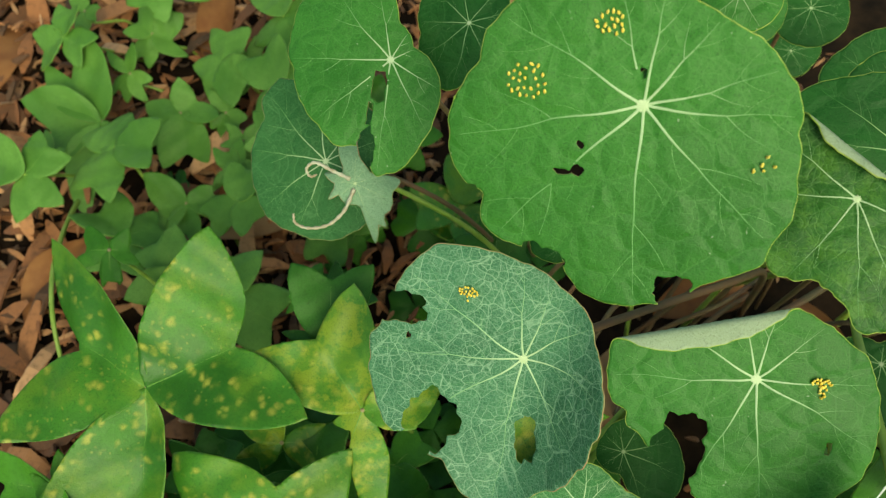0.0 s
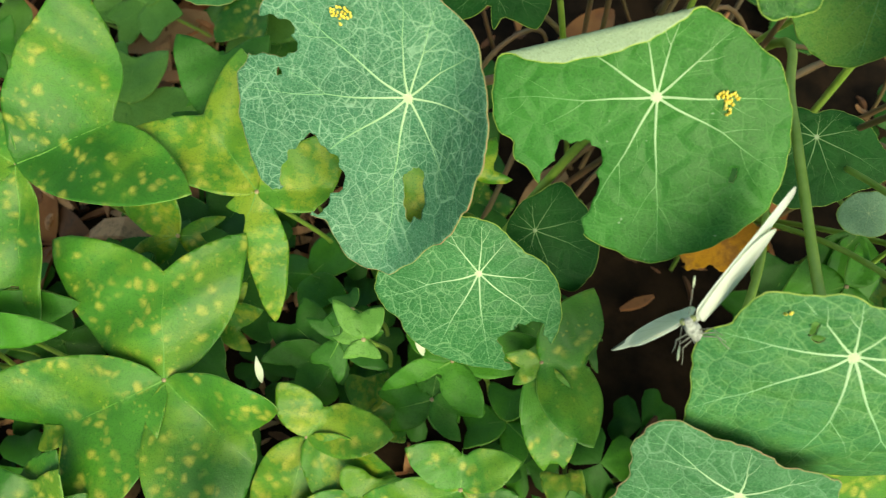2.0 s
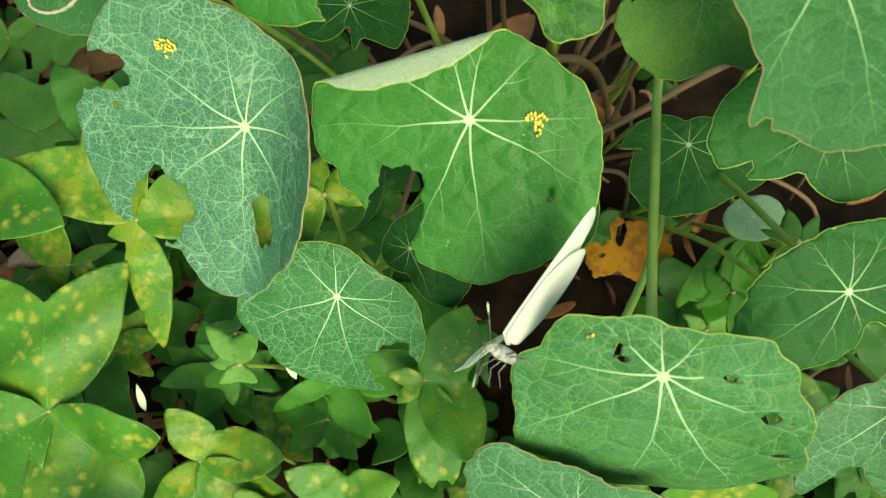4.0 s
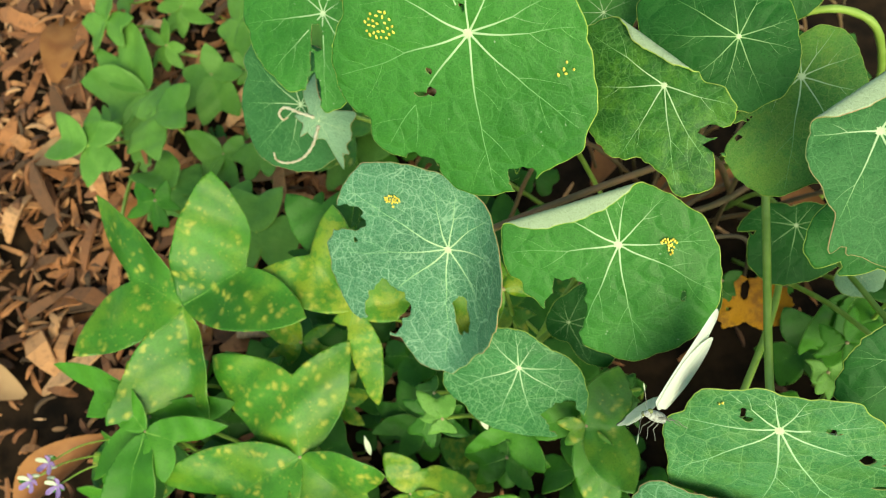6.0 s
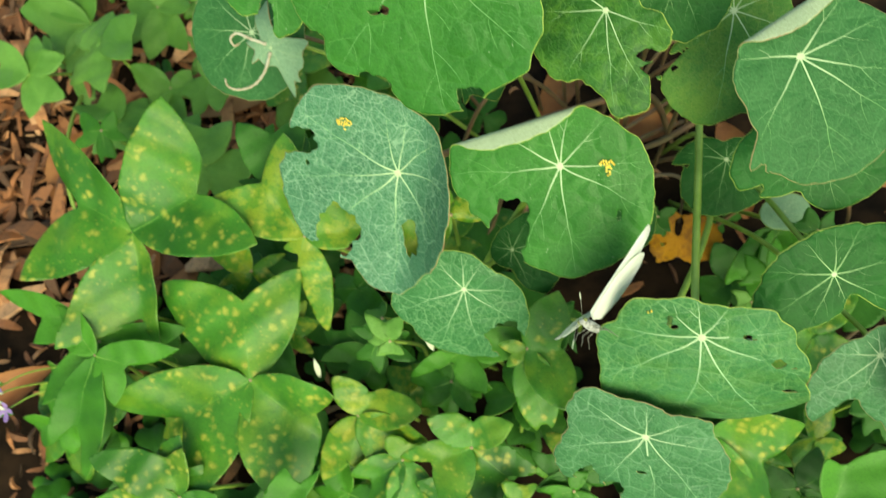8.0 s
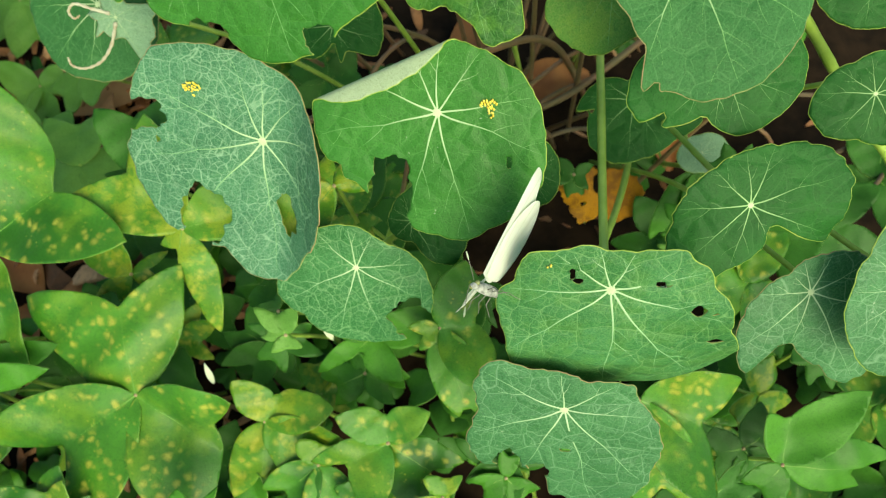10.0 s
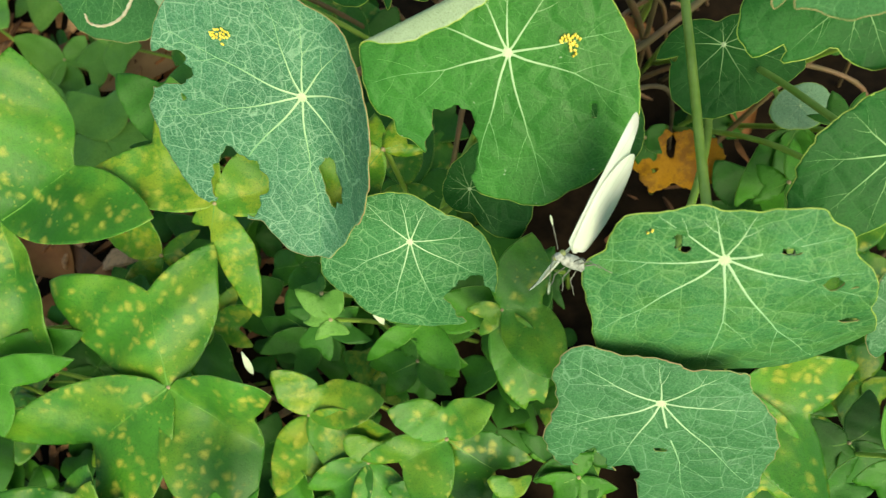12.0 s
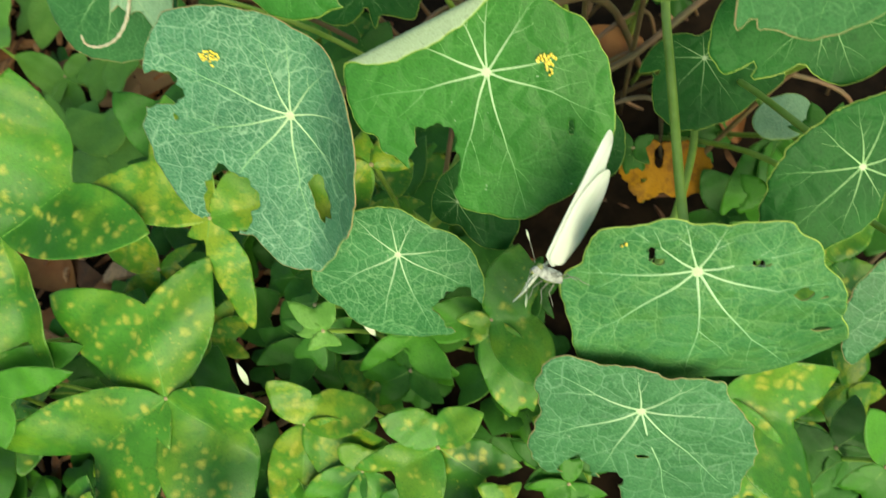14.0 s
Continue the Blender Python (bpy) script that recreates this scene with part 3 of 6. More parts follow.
def nasturtium_leaf(spec):
    key, rng = spec['key'], random.Random(sum(ord(c) * (i + 3) for i, c in enumerate(spec['key'])))
    outline, (ra, rr) = rim_outline(spec['rim'], rng, jag=0.012 if key in 'SFKIN' else 0.005)
    bites = [tuple(max(v, 0.55) / 1000 if i > 1 else v / 1000 for i, v in enumerate(b)) for b in spec['bites']]
    size = float(np.percentile(np.hypot(outline[:, 0], outline[:, 1]), 80))
    shape = SHAPE.get(key, dict(cup=-0.06, wave=0.03))
    fold = [tuple(v / 1000 for v in p) for p in spec['fold']] if spec['fold'] else None
    surf = leaf_surface(size, shape['cup'], shape['wave'], rng.uniform(0, 6.28), fold, shape.get('droop', ()), full=key != 'F')
    step = 0.00055 if key in 'AE' else 0.0007 if size > 0.018 else 0.0009
    verts, faces, slots, runs, field = blade_mesh(outline, bites, surf, step, 0.00035, seed=len(key) + rng.uniform(0, 5))
    leaf = new("nasturtium_leaf")
    leaf.empty_display_size = 0.01
    m = facing_matrix(spec['at'], spec['facing'])
    leaf.matrix_world = m
    tagged(leaf, spec['label'], "leaf", "nasturtium leaves")
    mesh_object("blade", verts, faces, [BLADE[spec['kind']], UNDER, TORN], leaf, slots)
    bead = RIM_RED if key in ('B', 'K', 'G', 'S', 'M', 'N') else RIM
    pieces = [tube(r, [0.00017] * len(r), 5) for r in runs]
    if pieces:
        v, f = joined(pieces)
        mesh_object("margin", v, f, bead, leaf, label="thin yellowish leaf margin" if bead is RIM else "thin dull reddish leaf margin")
    angles = spec['veins'] or [int(40 * i + rng.uniform(-7, 7) + 20) for i in range(9)]
    for ang in angles:
        a = radians(ang)
        ln = float(np.interp(a % (2 * math.pi), ra, rr))
        pieces, ranks = [], []
        for path, ws, rank in vein_paths(a, ln, rng, 0.00022 * min(1.2, size / 0.026)):
            q = np.array(path)
            g, _ = field(q)
            good = g < -0.0003
            start = None
            for i in range(len(q) + 1):
                if i < len(q) and good[i]:
                    start = i if start is None else start
                elif start is not None:
                    if i - start > 2:
                        pieces.append(ribbon(q[start:i], ws[start:i], surf, 0.00005))
                        ranks += [0 if rank < 3 else 1] * len(pieces[-1][1])
                    start = None
        if pieces:
            v, f = joined(pieces)
            mesh_object("vein", v, f, [VEIN_PALE, VEIN_FINE_PALE] if spec['kind'] in ('blue', 'waxy', 'mid', 'fading') else [VEIN_SHADED, VEIN_SHADED] if spec['kind'] == 'dark' else [VEIN, VEIN_FINE], leaf, ranks)
    r = 0.0009 * min(1.2, size / 0.026)
    hub = [(0, 0, 0.00025)] + [(r * (1 + 0.25 * math.sin(9 * w)) * math.cos(w), r * (1 + 0.25 * math.sin(9 * w)) * math.sin(w), 0.0) for w in np.linspace(0, 2 * math.pi, 24, endpoint=False)]
    base = surf(np.array([[p[0], p[1]] for p in hub]))
    hv = [(b[0], b[1], b[2] + 0.00008 + p[2]) for p, b in zip(hub, base)]
    mesh_object("hub", hv, [(0, 1 + i, 1 + (i + 1) % 24) for i in range(24)], HUB, leaf, label="pale leaf hub")
    inv = m.inverted()
    c = m.translation
    n = m.col[2].to_3d()
    if key in FOOT:
        way = FOOT[key]
    else:
        g = Vector((c[0] * 0.6 + 0.045 + rng.uniform(-0.02, 0.02), max(c[1] + 0.03, 0.13 + rng.uniform(-0.02, 0.04)), GROUND))
        way = (c - n * 0.010 + Vector((0, 0.008, -0.008)), c * 0.5 + g * 0.5 + Vector((0, 0.004, 0.012)), g)
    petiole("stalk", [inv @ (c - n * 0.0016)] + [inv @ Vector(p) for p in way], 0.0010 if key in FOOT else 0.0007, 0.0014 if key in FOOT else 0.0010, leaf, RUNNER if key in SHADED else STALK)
    SURFACES[key] = (m, surf)
    return leaf


LEAVES = []
# large bright green nasturtium leaf with chewed lower edge
LEAVES.append(dict(key='A', kind='green', at=(0.0289, 0.0885, 0.1852), facing=(-0.2, -0.74, 0.64), label='large bright green nasturtium leaf with chewed lower edge',
    rim=[[4, 25.6], [21, 23.1], [31, 21.8], [54, 18.7], [74, 18.6], [94, 21.3], [112, 23.7], [131, 26.5], [146, 28.4], [161, 30.0], [172, 29.8], [186, 33.6], [192, 35.3], [205, 36.3], [212, 35.8], [217, 33.1], [221, 35.5], [225, 36.8], [235, 36.6], [235, 35.7], [246, 32.2], [252, 31.3], [255, 34.8], [261, 36.9], [271, 38.0], [281, 37.5], [288, 37.1], [298, 34.6], [316, 35.1], [322, 32.9], [330, 32.1], [340, 29.0], [357, 25.4]],
    bites=[[-0.9, 5.5, 0.55, 2.4], [11.1, -33.2, 3.7, 3.3], [-29.6, -21.7, 2.8, 2.9], [-14.6, -32.3, 5.0, 3.9], [-9.5, -12.9, 1.3, 1.1], [-12.5, -13.6, 2.7, 0.5], [-9.6, -8.1, 0.7, 1.2]], fold=None, veins=[2, 23, 58, 86, 111, 154, 196, 234, 280, 322]))
# blue-green nasturtium leaf with a bite and a hole
LEAVES.append(dict(key='B', kind='blue', at=(0.0165, 0.0628, 0.1229), facing=(-0.06, -0.79, 0.61), label='blue-green nasturtium leaf with a bite and a hole',
    rim=[[11, 17.2], [34, 17.6], [52, 19.7], [70, 20.0], [84, 22.8], [96, 24.7], [110, 27.8], [122, 31.4], [129, 33.5], [138, 34.3], [150, 34.1], [160, 33.0], [170, 33.5], [176, 34.5], [179, 36.3], [189, 36.4], [213, 38.5], [220, 37.5], [226, 37.7], [241, 33.2], [251, 37.8], [260, 39.7], [269, 39.5], [283, 30.5], [306, 23.0], [330, 18.5], [354, 17.5]],
    bites=[[-19.9, -19.7, 6.6, 8.1], [-25.3, -28.9, 5.6, 5.8], [2.9, -20.5, 2.6, 6.2], [-29.5, 9.4, 6.6, 4.3], [-27.0, 2.2, 0.6, 1.3]], fold=None, veins=[46, 74, 99, 149, 182, 223, 265, 304, 360]))
# green nasturtium leaf with its upper edge folded over
LEAVES.append(dict(key='C', kind='green', at=(0.0622, 0.0576, 0.1413), facing=(-0.15, -0.62, 0.77), label='green nasturtium leaf with its upper edge folded over',
    rim=[[8, 22.0], [21, 21.1], [33, 18.7], [52, 17.2], [68, 16.6], [92, 16.8], [117, 18.1], [138, 20.8], [157, 25.5], [174, 29.4], [182, 29.6], [192, 29.5], [200, 28.9], [204, 26.9], [212, 27.9], [216, 26.3], [233, 26.6], [252, 28.9], [262, 29.3], [271, 30.7], [279, 31.3], [286, 30.3], [299, 29.7], [309, 29.5], [320, 28.9], [331, 27.4], [343, 25.0], [359, 23.3]],
    bites=[[-12.1, -15.4, 4.7, 6.4], [-14.1, -22.6, 5.8, 8.0], [15.7, -12.2, 0.55, 2.4]], fold=[[-29.5, 2.9], [6.3, 15.5]], veins=[6, 48, 85, 109, 154, 192, 250, 280, 336]))
# small blue-green nasturtium leaf with a bitten corner
LEAVES.append(dict(key='D', kind='mid', at=(0.0354, 0.0362, 0.0958), facing=(0, -0.72, 0.69), label='small blue-green nasturtium leaf with a bitten corner',
    rim=[[15, 15.1], [34, 11.4], [59, 11.1], [81, 12.7], [106, 14.0], [127, 15.5], [144, 15.1], [170, 16.8], [185, 22.3], [197, 24.7], [210, 23.9], [221, 22.4], [233, 24.0], [247, 24.8], [260, 26.0], [277, 27.1], [292, 28.4], [313, 26.7], [327, 24.1], [342, 20.7], [358, 18.0]],
    bites=[[13.2, -18.5, 5.9, 7.1]], fold=None, veins=[62, 92, 130, 201, 247, 282, 328, 360]))
# scalloped mottled green nasturtium leaf with small holes
LEAVES.append(dict(key='E', kind='fading', at=(0.0972, 0.0152, 0.1351), facing=(-0.11, -0.8, 0.59), label='scalloped mottled green nasturtium leaf with small holes',
    rim=[[3, 21.3], [15, 20.9], [26, 18.5], [36, 18.0], [46, 14.9], [65, 11.3], [97, 10.7], [113, 13.4], [129, 14.5], [140, 16.5], [150, 20.3], [173, 20.6], [181, 23.8], [190, 25.3], [209, 26.3], [226, 31.6], [243, 30.8], [259, 32.7], [276, 33.5], [287, 36.9], [300, 37.6], [313, 37.8], [324, 37.4], [335, 29.0], [349, 26.4]],
    bites=[[-8.2, 4.9, 0.6, 1.8], [-7.0, 3.0, 1.4, 0.8], [10.7, 2.2, 3.4, 0.6], [18.7, -5.3, 1.6, 1.7], [23.7, -16.1, 1.9, 0.9], [22.2, -6.1, 1.1, 0.5]], fold=None, veins=[15, 65, 105, 140, 179, 221, 272, 305, 344]))
# pale blue-green nasturtium leaf with torn lower edge
LEAVES.append(dict(key='K', kind='waxy', at=(0.0872, -0.0069, 0.1104), facing=(-0.1, -0.74, 0.66), label='pale blue-green nasturtium leaf with torn lower edge',
    rim=[[12, 16.7], [23, 18.1], [34, 15.0], [59, 10.2], [99, 11.9], [122, 14.4], [133, 19.7], [145, 22.7], [163, 22.1], [180, 20.1], [201, 25.3], [217, 27.9], [228, 28.5], [238, 24.8], [253, 21.2], [260, 24.3], [262, 29.8], [269, 30.2], [283, 35.5], [295, 34.8], [307, 32.2], [323, 28.2], [338, 24.9], [355, 20.4]],
    bites=[[-14.3, -19.2, 3.4, 5.3], [-6.5, -20.8, 2.8, 2.5], [1.3, -10.4, 0.6, 2.2], [0.0, -12.6, 1.6, 0.6]], fold=None, veins=[33, 92, 149, 196, 242, 284, 312, 355]))
# mottled dark and yellowish nasturtium leaf with ragged edge
LEAVES.append(dict(key='F', kind='mottled', at=(0.0706, 0.0830, 0.1719), facing=(-0.3, -0.45, 0.84), label='mottled dark and yellowish nasturtium leaf with ragged edge',
    rim=[[1, 8.1], [38, 6.8], [82, 9.1], [112, 15.5], [132, 20.6], [140, 22.5], [158, 19.7], [185, 18.8], [209, 19.1], [226, 19.3], [240, 18.5], [251, 15.7], [259, 17.2], [272, 19.3], [275, 23.9], [285, 25.0], [297, 23.6], [308, 15.5], [308, 21.0], [312, 18.8], [315, 14.3], [327, 16.5], [340, 15.8], [355, 12.4]],
    bites=[[10.0, -10.2, 2.6, 1.5], [11.5, -13.1, 2.9, 1.6], [-5.2, -18.4, 1.6, 2.1], [-1.2, -21.1, 1.3, 1.8]], fold=[[-11.1, 14.8], [4.4, 2.6]], veins=[141, 177, 236, 279, 299, 340]))
# grey-green nasturtium leaf with a curled torn edge
LEAVES.append(dict(key='G', kind='grey', at=(0.1115, 0.0693, 0.1744), facing=(0.0, -0.42, 0.9), label='grey-green nasturtium leaf with a curled torn edge',
    rim=[[7, 22.6], [23, 20.0], [46, 15.9], [78, 17.1], [102, 14.7], [134, 13.2], [181, 13.0], [202, 14.7], [225, 15.0], [246, 18.3], [251, 26.7], [258, 21.8], [259, 27.9], [260, 24.6], [277, 27.5], [292, 28.2], [306, 27.9], [318, 27.0], [333, 26.1], [350, 24.1]],
    bites=[], fold=[[-10.2, 2.9], [4.3, 13.0]], veins=[25, 58, 181, 248, 290, 324, 351]))
# dark green round nasturtium leaf, shade put into its colour
LEAVES.append(dict(key='H', kind='dark', at=(0.0896, 0.1035, 0.1603), facing=(-0.1, -0.5, 0.85), label='dark green round nasturtium leaf, shade put into its colour',
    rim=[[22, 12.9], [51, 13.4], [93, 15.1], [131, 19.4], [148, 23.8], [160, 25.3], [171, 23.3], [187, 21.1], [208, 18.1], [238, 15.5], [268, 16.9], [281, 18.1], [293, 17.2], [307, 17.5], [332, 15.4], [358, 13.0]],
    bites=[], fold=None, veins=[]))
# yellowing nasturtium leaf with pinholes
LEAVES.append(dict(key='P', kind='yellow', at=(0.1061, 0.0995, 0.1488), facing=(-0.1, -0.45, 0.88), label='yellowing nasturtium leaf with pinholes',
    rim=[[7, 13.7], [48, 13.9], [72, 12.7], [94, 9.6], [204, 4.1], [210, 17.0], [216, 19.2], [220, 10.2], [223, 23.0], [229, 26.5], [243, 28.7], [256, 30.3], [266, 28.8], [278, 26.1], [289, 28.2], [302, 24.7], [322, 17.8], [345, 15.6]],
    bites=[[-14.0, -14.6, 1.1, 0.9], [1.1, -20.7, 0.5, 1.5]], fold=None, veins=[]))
# nasturtium leaf below others, its dark green includes the shade there
LEAVES.append(dict(key='Q', kind='dark', at=(0.1256, 0.0613, 0.144), facing=(-0.05, -0.5, 0.86), label='green nasturtium leaf in the shade below others',
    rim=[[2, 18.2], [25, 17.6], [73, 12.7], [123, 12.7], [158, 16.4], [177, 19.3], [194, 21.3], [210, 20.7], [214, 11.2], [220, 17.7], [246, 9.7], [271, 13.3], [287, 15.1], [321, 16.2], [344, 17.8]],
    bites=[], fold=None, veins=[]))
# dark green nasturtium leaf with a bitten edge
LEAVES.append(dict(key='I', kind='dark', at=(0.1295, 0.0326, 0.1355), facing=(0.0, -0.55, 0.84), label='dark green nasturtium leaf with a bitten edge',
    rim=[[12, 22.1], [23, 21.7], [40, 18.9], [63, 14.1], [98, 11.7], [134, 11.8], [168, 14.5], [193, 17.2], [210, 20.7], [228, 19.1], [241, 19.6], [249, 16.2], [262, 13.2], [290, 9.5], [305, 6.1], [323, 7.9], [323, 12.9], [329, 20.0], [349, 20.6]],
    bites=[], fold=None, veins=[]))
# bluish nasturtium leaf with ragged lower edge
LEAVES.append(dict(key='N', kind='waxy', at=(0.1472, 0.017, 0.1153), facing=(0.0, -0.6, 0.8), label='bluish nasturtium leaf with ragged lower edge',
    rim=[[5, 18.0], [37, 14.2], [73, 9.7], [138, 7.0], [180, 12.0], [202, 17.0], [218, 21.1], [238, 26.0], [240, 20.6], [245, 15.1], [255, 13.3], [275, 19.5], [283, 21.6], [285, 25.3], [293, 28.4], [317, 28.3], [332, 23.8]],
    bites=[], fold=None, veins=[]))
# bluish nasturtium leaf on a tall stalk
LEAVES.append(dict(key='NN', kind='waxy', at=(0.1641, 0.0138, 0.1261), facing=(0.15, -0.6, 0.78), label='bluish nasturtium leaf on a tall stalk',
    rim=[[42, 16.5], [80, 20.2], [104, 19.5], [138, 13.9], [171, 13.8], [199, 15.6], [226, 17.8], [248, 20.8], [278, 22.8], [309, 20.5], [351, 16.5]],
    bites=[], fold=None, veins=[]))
# low nasturtium leaf below others, shade coloured into its dark green
LEAVES.append(dict(key='J', kind='dark', at=(0.1188, 0.0859, 0.0878), facing=(-0.1, -0.45, 0.88), label='green nasturtium leaf in the shade below others',
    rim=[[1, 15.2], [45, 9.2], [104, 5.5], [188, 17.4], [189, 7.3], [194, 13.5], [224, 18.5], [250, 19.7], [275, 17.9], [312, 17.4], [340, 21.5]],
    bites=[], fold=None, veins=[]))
# green nasturtium leaf with a brown-edged hole
LEAVES.append(dict(key='L', kind='green', at=(-0.0232, 0.1312, 0.1422), facing=(-0.1, -0.5, 0.85), label='green nasturtium leaf with a brown-edged hole',
    rim=[[30, 6.3], [82, 9.3], [90, 14.7], [109, 19.5], [128, 24.6], [149, 28.4], [171, 27.5], [181, 27.4], [189, 25.8], [209, 25.6], [225, 24.8], [241, 25.6], [257, 22.2], [266, 29.3], [276, 28.2], [285, 25.8], [297, 22.0], [316, 17.8], [336, 14.6], [357, 10.9]],
    bites=[[-2.2, -6.8, 1.9, 4.4], [-4.0, -13.2, 0.7, 3.6], [-4.6, -22.6, 2.1, 6.6]], fold=None, veins=[]))
# dusky green nasturtium leaf low among clover
LEAVES.append(dict(key='M', kind='grey', at=(-0.0442, 0.1263, 0.1006), facing=(-0.1, -0.5, 0.85), label='dusky green nasturtium leaf low among clover',
    rim=[[22, 19.7], [56, 20.3], [88, 21.0], [114, 24.8], [126, 29.4], [144, 27.0], [151, 22.4], [181, 23.9], [204, 24.2], [228, 25.1], [251, 23.5], [282, 23.6], [306, 22.3], [343, 19.6]],
    bites=[], fold=None, veins=[]))
# shredded pale nasturtium leaf with dried strands
LEAVES.append(dict(key='S', kind='pale', at=(-0.0321, 0.1132, 0.1109), facing=(-0.1, -0.5, 0.85), label='shredded pale nasturtium leaf with dried strands',
    rim=[[11, 12.5], [23, 7.8], [41, 5.0], [63, 5.6], [87, 7.0], [94, 9.8], [101, 16.1], [123, 12.4], [133, 5.0], [153, 4.9], [167, 9.9], [189, 5.0], [216, 8.8], [218, 5.3], [251, 6.5], [272, 5.5], [289, 6.4], [291, 11.6], [291, 18.1], [305, 12.9], [311, 15.4], [315, 11.4], [327, 12.2], [351, 10.4]],
    bites=[], fold=None, veins=[]))
# nasturtium leaf below others, darkened by colour for the shade
LEAVES.append(dict(key='T', kind='dark', at=(-0.0051, 0.1513, 0.1365), facing=(-0.1, -0.5, 0.85), label='green nasturtium leaf in the shade below others',
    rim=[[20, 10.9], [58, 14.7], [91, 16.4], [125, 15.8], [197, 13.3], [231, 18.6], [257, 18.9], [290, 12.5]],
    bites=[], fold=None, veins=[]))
# nasturtium leaf below others, shade held in its dark green
LEAVES.append(dict(key='U', kind='dark', at=(0.0315, 0.1061, 0.1082), facing=(-0.1, -0.5, 0.85), label='green nasturtium leaf in the shade below others',
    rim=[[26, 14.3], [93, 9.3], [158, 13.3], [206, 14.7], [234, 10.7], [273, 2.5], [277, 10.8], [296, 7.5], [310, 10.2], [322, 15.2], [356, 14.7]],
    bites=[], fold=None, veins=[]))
# nasturtium leaf below others, dark green with the shade put in
LEAVES.append(dict(key='X', kind='dark', at=(0.0495, 0.0561, 0.0771), facing=(-0.1, -0.5, 0.85), label='green nasturtium leaf in the shade below others',
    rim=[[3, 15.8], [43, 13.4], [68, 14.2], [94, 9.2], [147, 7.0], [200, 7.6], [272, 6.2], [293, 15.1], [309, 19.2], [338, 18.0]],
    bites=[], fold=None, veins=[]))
# small nasturtium leaf below others, shade put into its dark green
LEAVES.append(dict(key='Y', kind='dark', at=(0.0844, 0.0588, 0.1031), facing=(-0.1, -0.5, 0.85), label='green nasturtium leaf in the shade below others',
    rim=[[34, 8.5], [78, 9.5], [127, 8.3], [181, 6.9], [230, 9.3], [266, 10.4], [302, 10.4], [350, 8.4]],
    bites=[], fold=None, veins=[]))
# small pale upturned nasturtium leaf in the shade
LEAVES.append(dict(key='V', kind='pale', at=(0.1436, 0.0771, 0.0653), facing=(-0.1, -0.4, 0.9), label='small pale upturned nasturtium leaf in the shade',
    rim=[[1, 8.5], [37, 7.8], [96, 5.7], [155, 7.0], [187, 8.2], [218, 7.9], [262, 6.4], [321, 7.4]],
    bites=[], fold=None, veins=[]))
# nasturtium leaf below others, its dark colour carries the shade
LEAVES.append(dict(key='R', kind='dark', at=(0.1676, 0.0629, 0.1248), facing=(-0.1, -0.5, 0.85), label='green nasturtium leaf in the shade below others',
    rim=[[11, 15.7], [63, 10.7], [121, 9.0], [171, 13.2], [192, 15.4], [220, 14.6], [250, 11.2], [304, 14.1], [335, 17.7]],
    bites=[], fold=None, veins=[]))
# green nasturtium leaf in the shade below others
LEAVES.append(dict(key='Z', kind='green', at=(0.0587, 0.1221, 0.1478), facing=(-0.1, -0.5, 0.85), label='green nasturtium leaf in the shade below others',
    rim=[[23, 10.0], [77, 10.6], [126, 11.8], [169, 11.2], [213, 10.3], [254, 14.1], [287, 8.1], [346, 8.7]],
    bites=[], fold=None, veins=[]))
# green nasturtium leaf in the shade below others
LEAVES.append(dict(key='ZZ', kind='green', at=(0.0534, 0.1329, 0.1709), facing=(-0.1, -0.5, 0.85), label='green nasturtium leaf in the shade below others',
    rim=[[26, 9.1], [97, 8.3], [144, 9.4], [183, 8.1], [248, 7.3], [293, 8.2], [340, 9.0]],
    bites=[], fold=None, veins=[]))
# nasturtium leaf below others, dark green that includes its shade
LEAVES.append(dict(key='ZY', kind='dark', at=(0.0925, 0.1277, 0.1533), facing=(-0.1, -0.5, 0.85), label='green nasturtium leaf in the shade below others',
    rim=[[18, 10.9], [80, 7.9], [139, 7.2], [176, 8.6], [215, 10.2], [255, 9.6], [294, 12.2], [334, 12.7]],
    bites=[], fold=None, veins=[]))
# nasturtium leaf below others, shade mixed into its dark green
LEAVES.append(dict(key='ZX', kind='dark', at=(0.1721, 0.0948, 0.1309), facing=(-0.1, -0.5, 0.85), label='green nasturtium leaf in the shade below others',
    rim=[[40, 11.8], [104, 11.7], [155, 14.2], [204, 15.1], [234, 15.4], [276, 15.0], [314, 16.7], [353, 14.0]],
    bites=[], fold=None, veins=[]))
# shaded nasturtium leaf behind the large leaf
LEAVES.append(dict(key='ZA', kind='green', at=(0.0795, 0.1930, 0.1100), facing=(-0.1, -0.5, 0.85), label='green nasturtium leaf in the shade below others',
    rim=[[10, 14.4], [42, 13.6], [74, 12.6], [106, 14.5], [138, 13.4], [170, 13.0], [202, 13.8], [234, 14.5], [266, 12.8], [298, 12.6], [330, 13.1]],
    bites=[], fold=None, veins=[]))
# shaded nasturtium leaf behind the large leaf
LEAVES.append(dict(key='ZB', kind='dark', at=(0.1048, 0.2021, 0.1050), facing=(-0.1, -0.5, 0.85), label='green nasturtium leaf in the shade below others',
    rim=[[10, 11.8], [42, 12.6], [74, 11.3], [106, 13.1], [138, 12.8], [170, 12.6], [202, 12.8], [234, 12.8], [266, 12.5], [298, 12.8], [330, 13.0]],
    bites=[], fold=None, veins=[]))
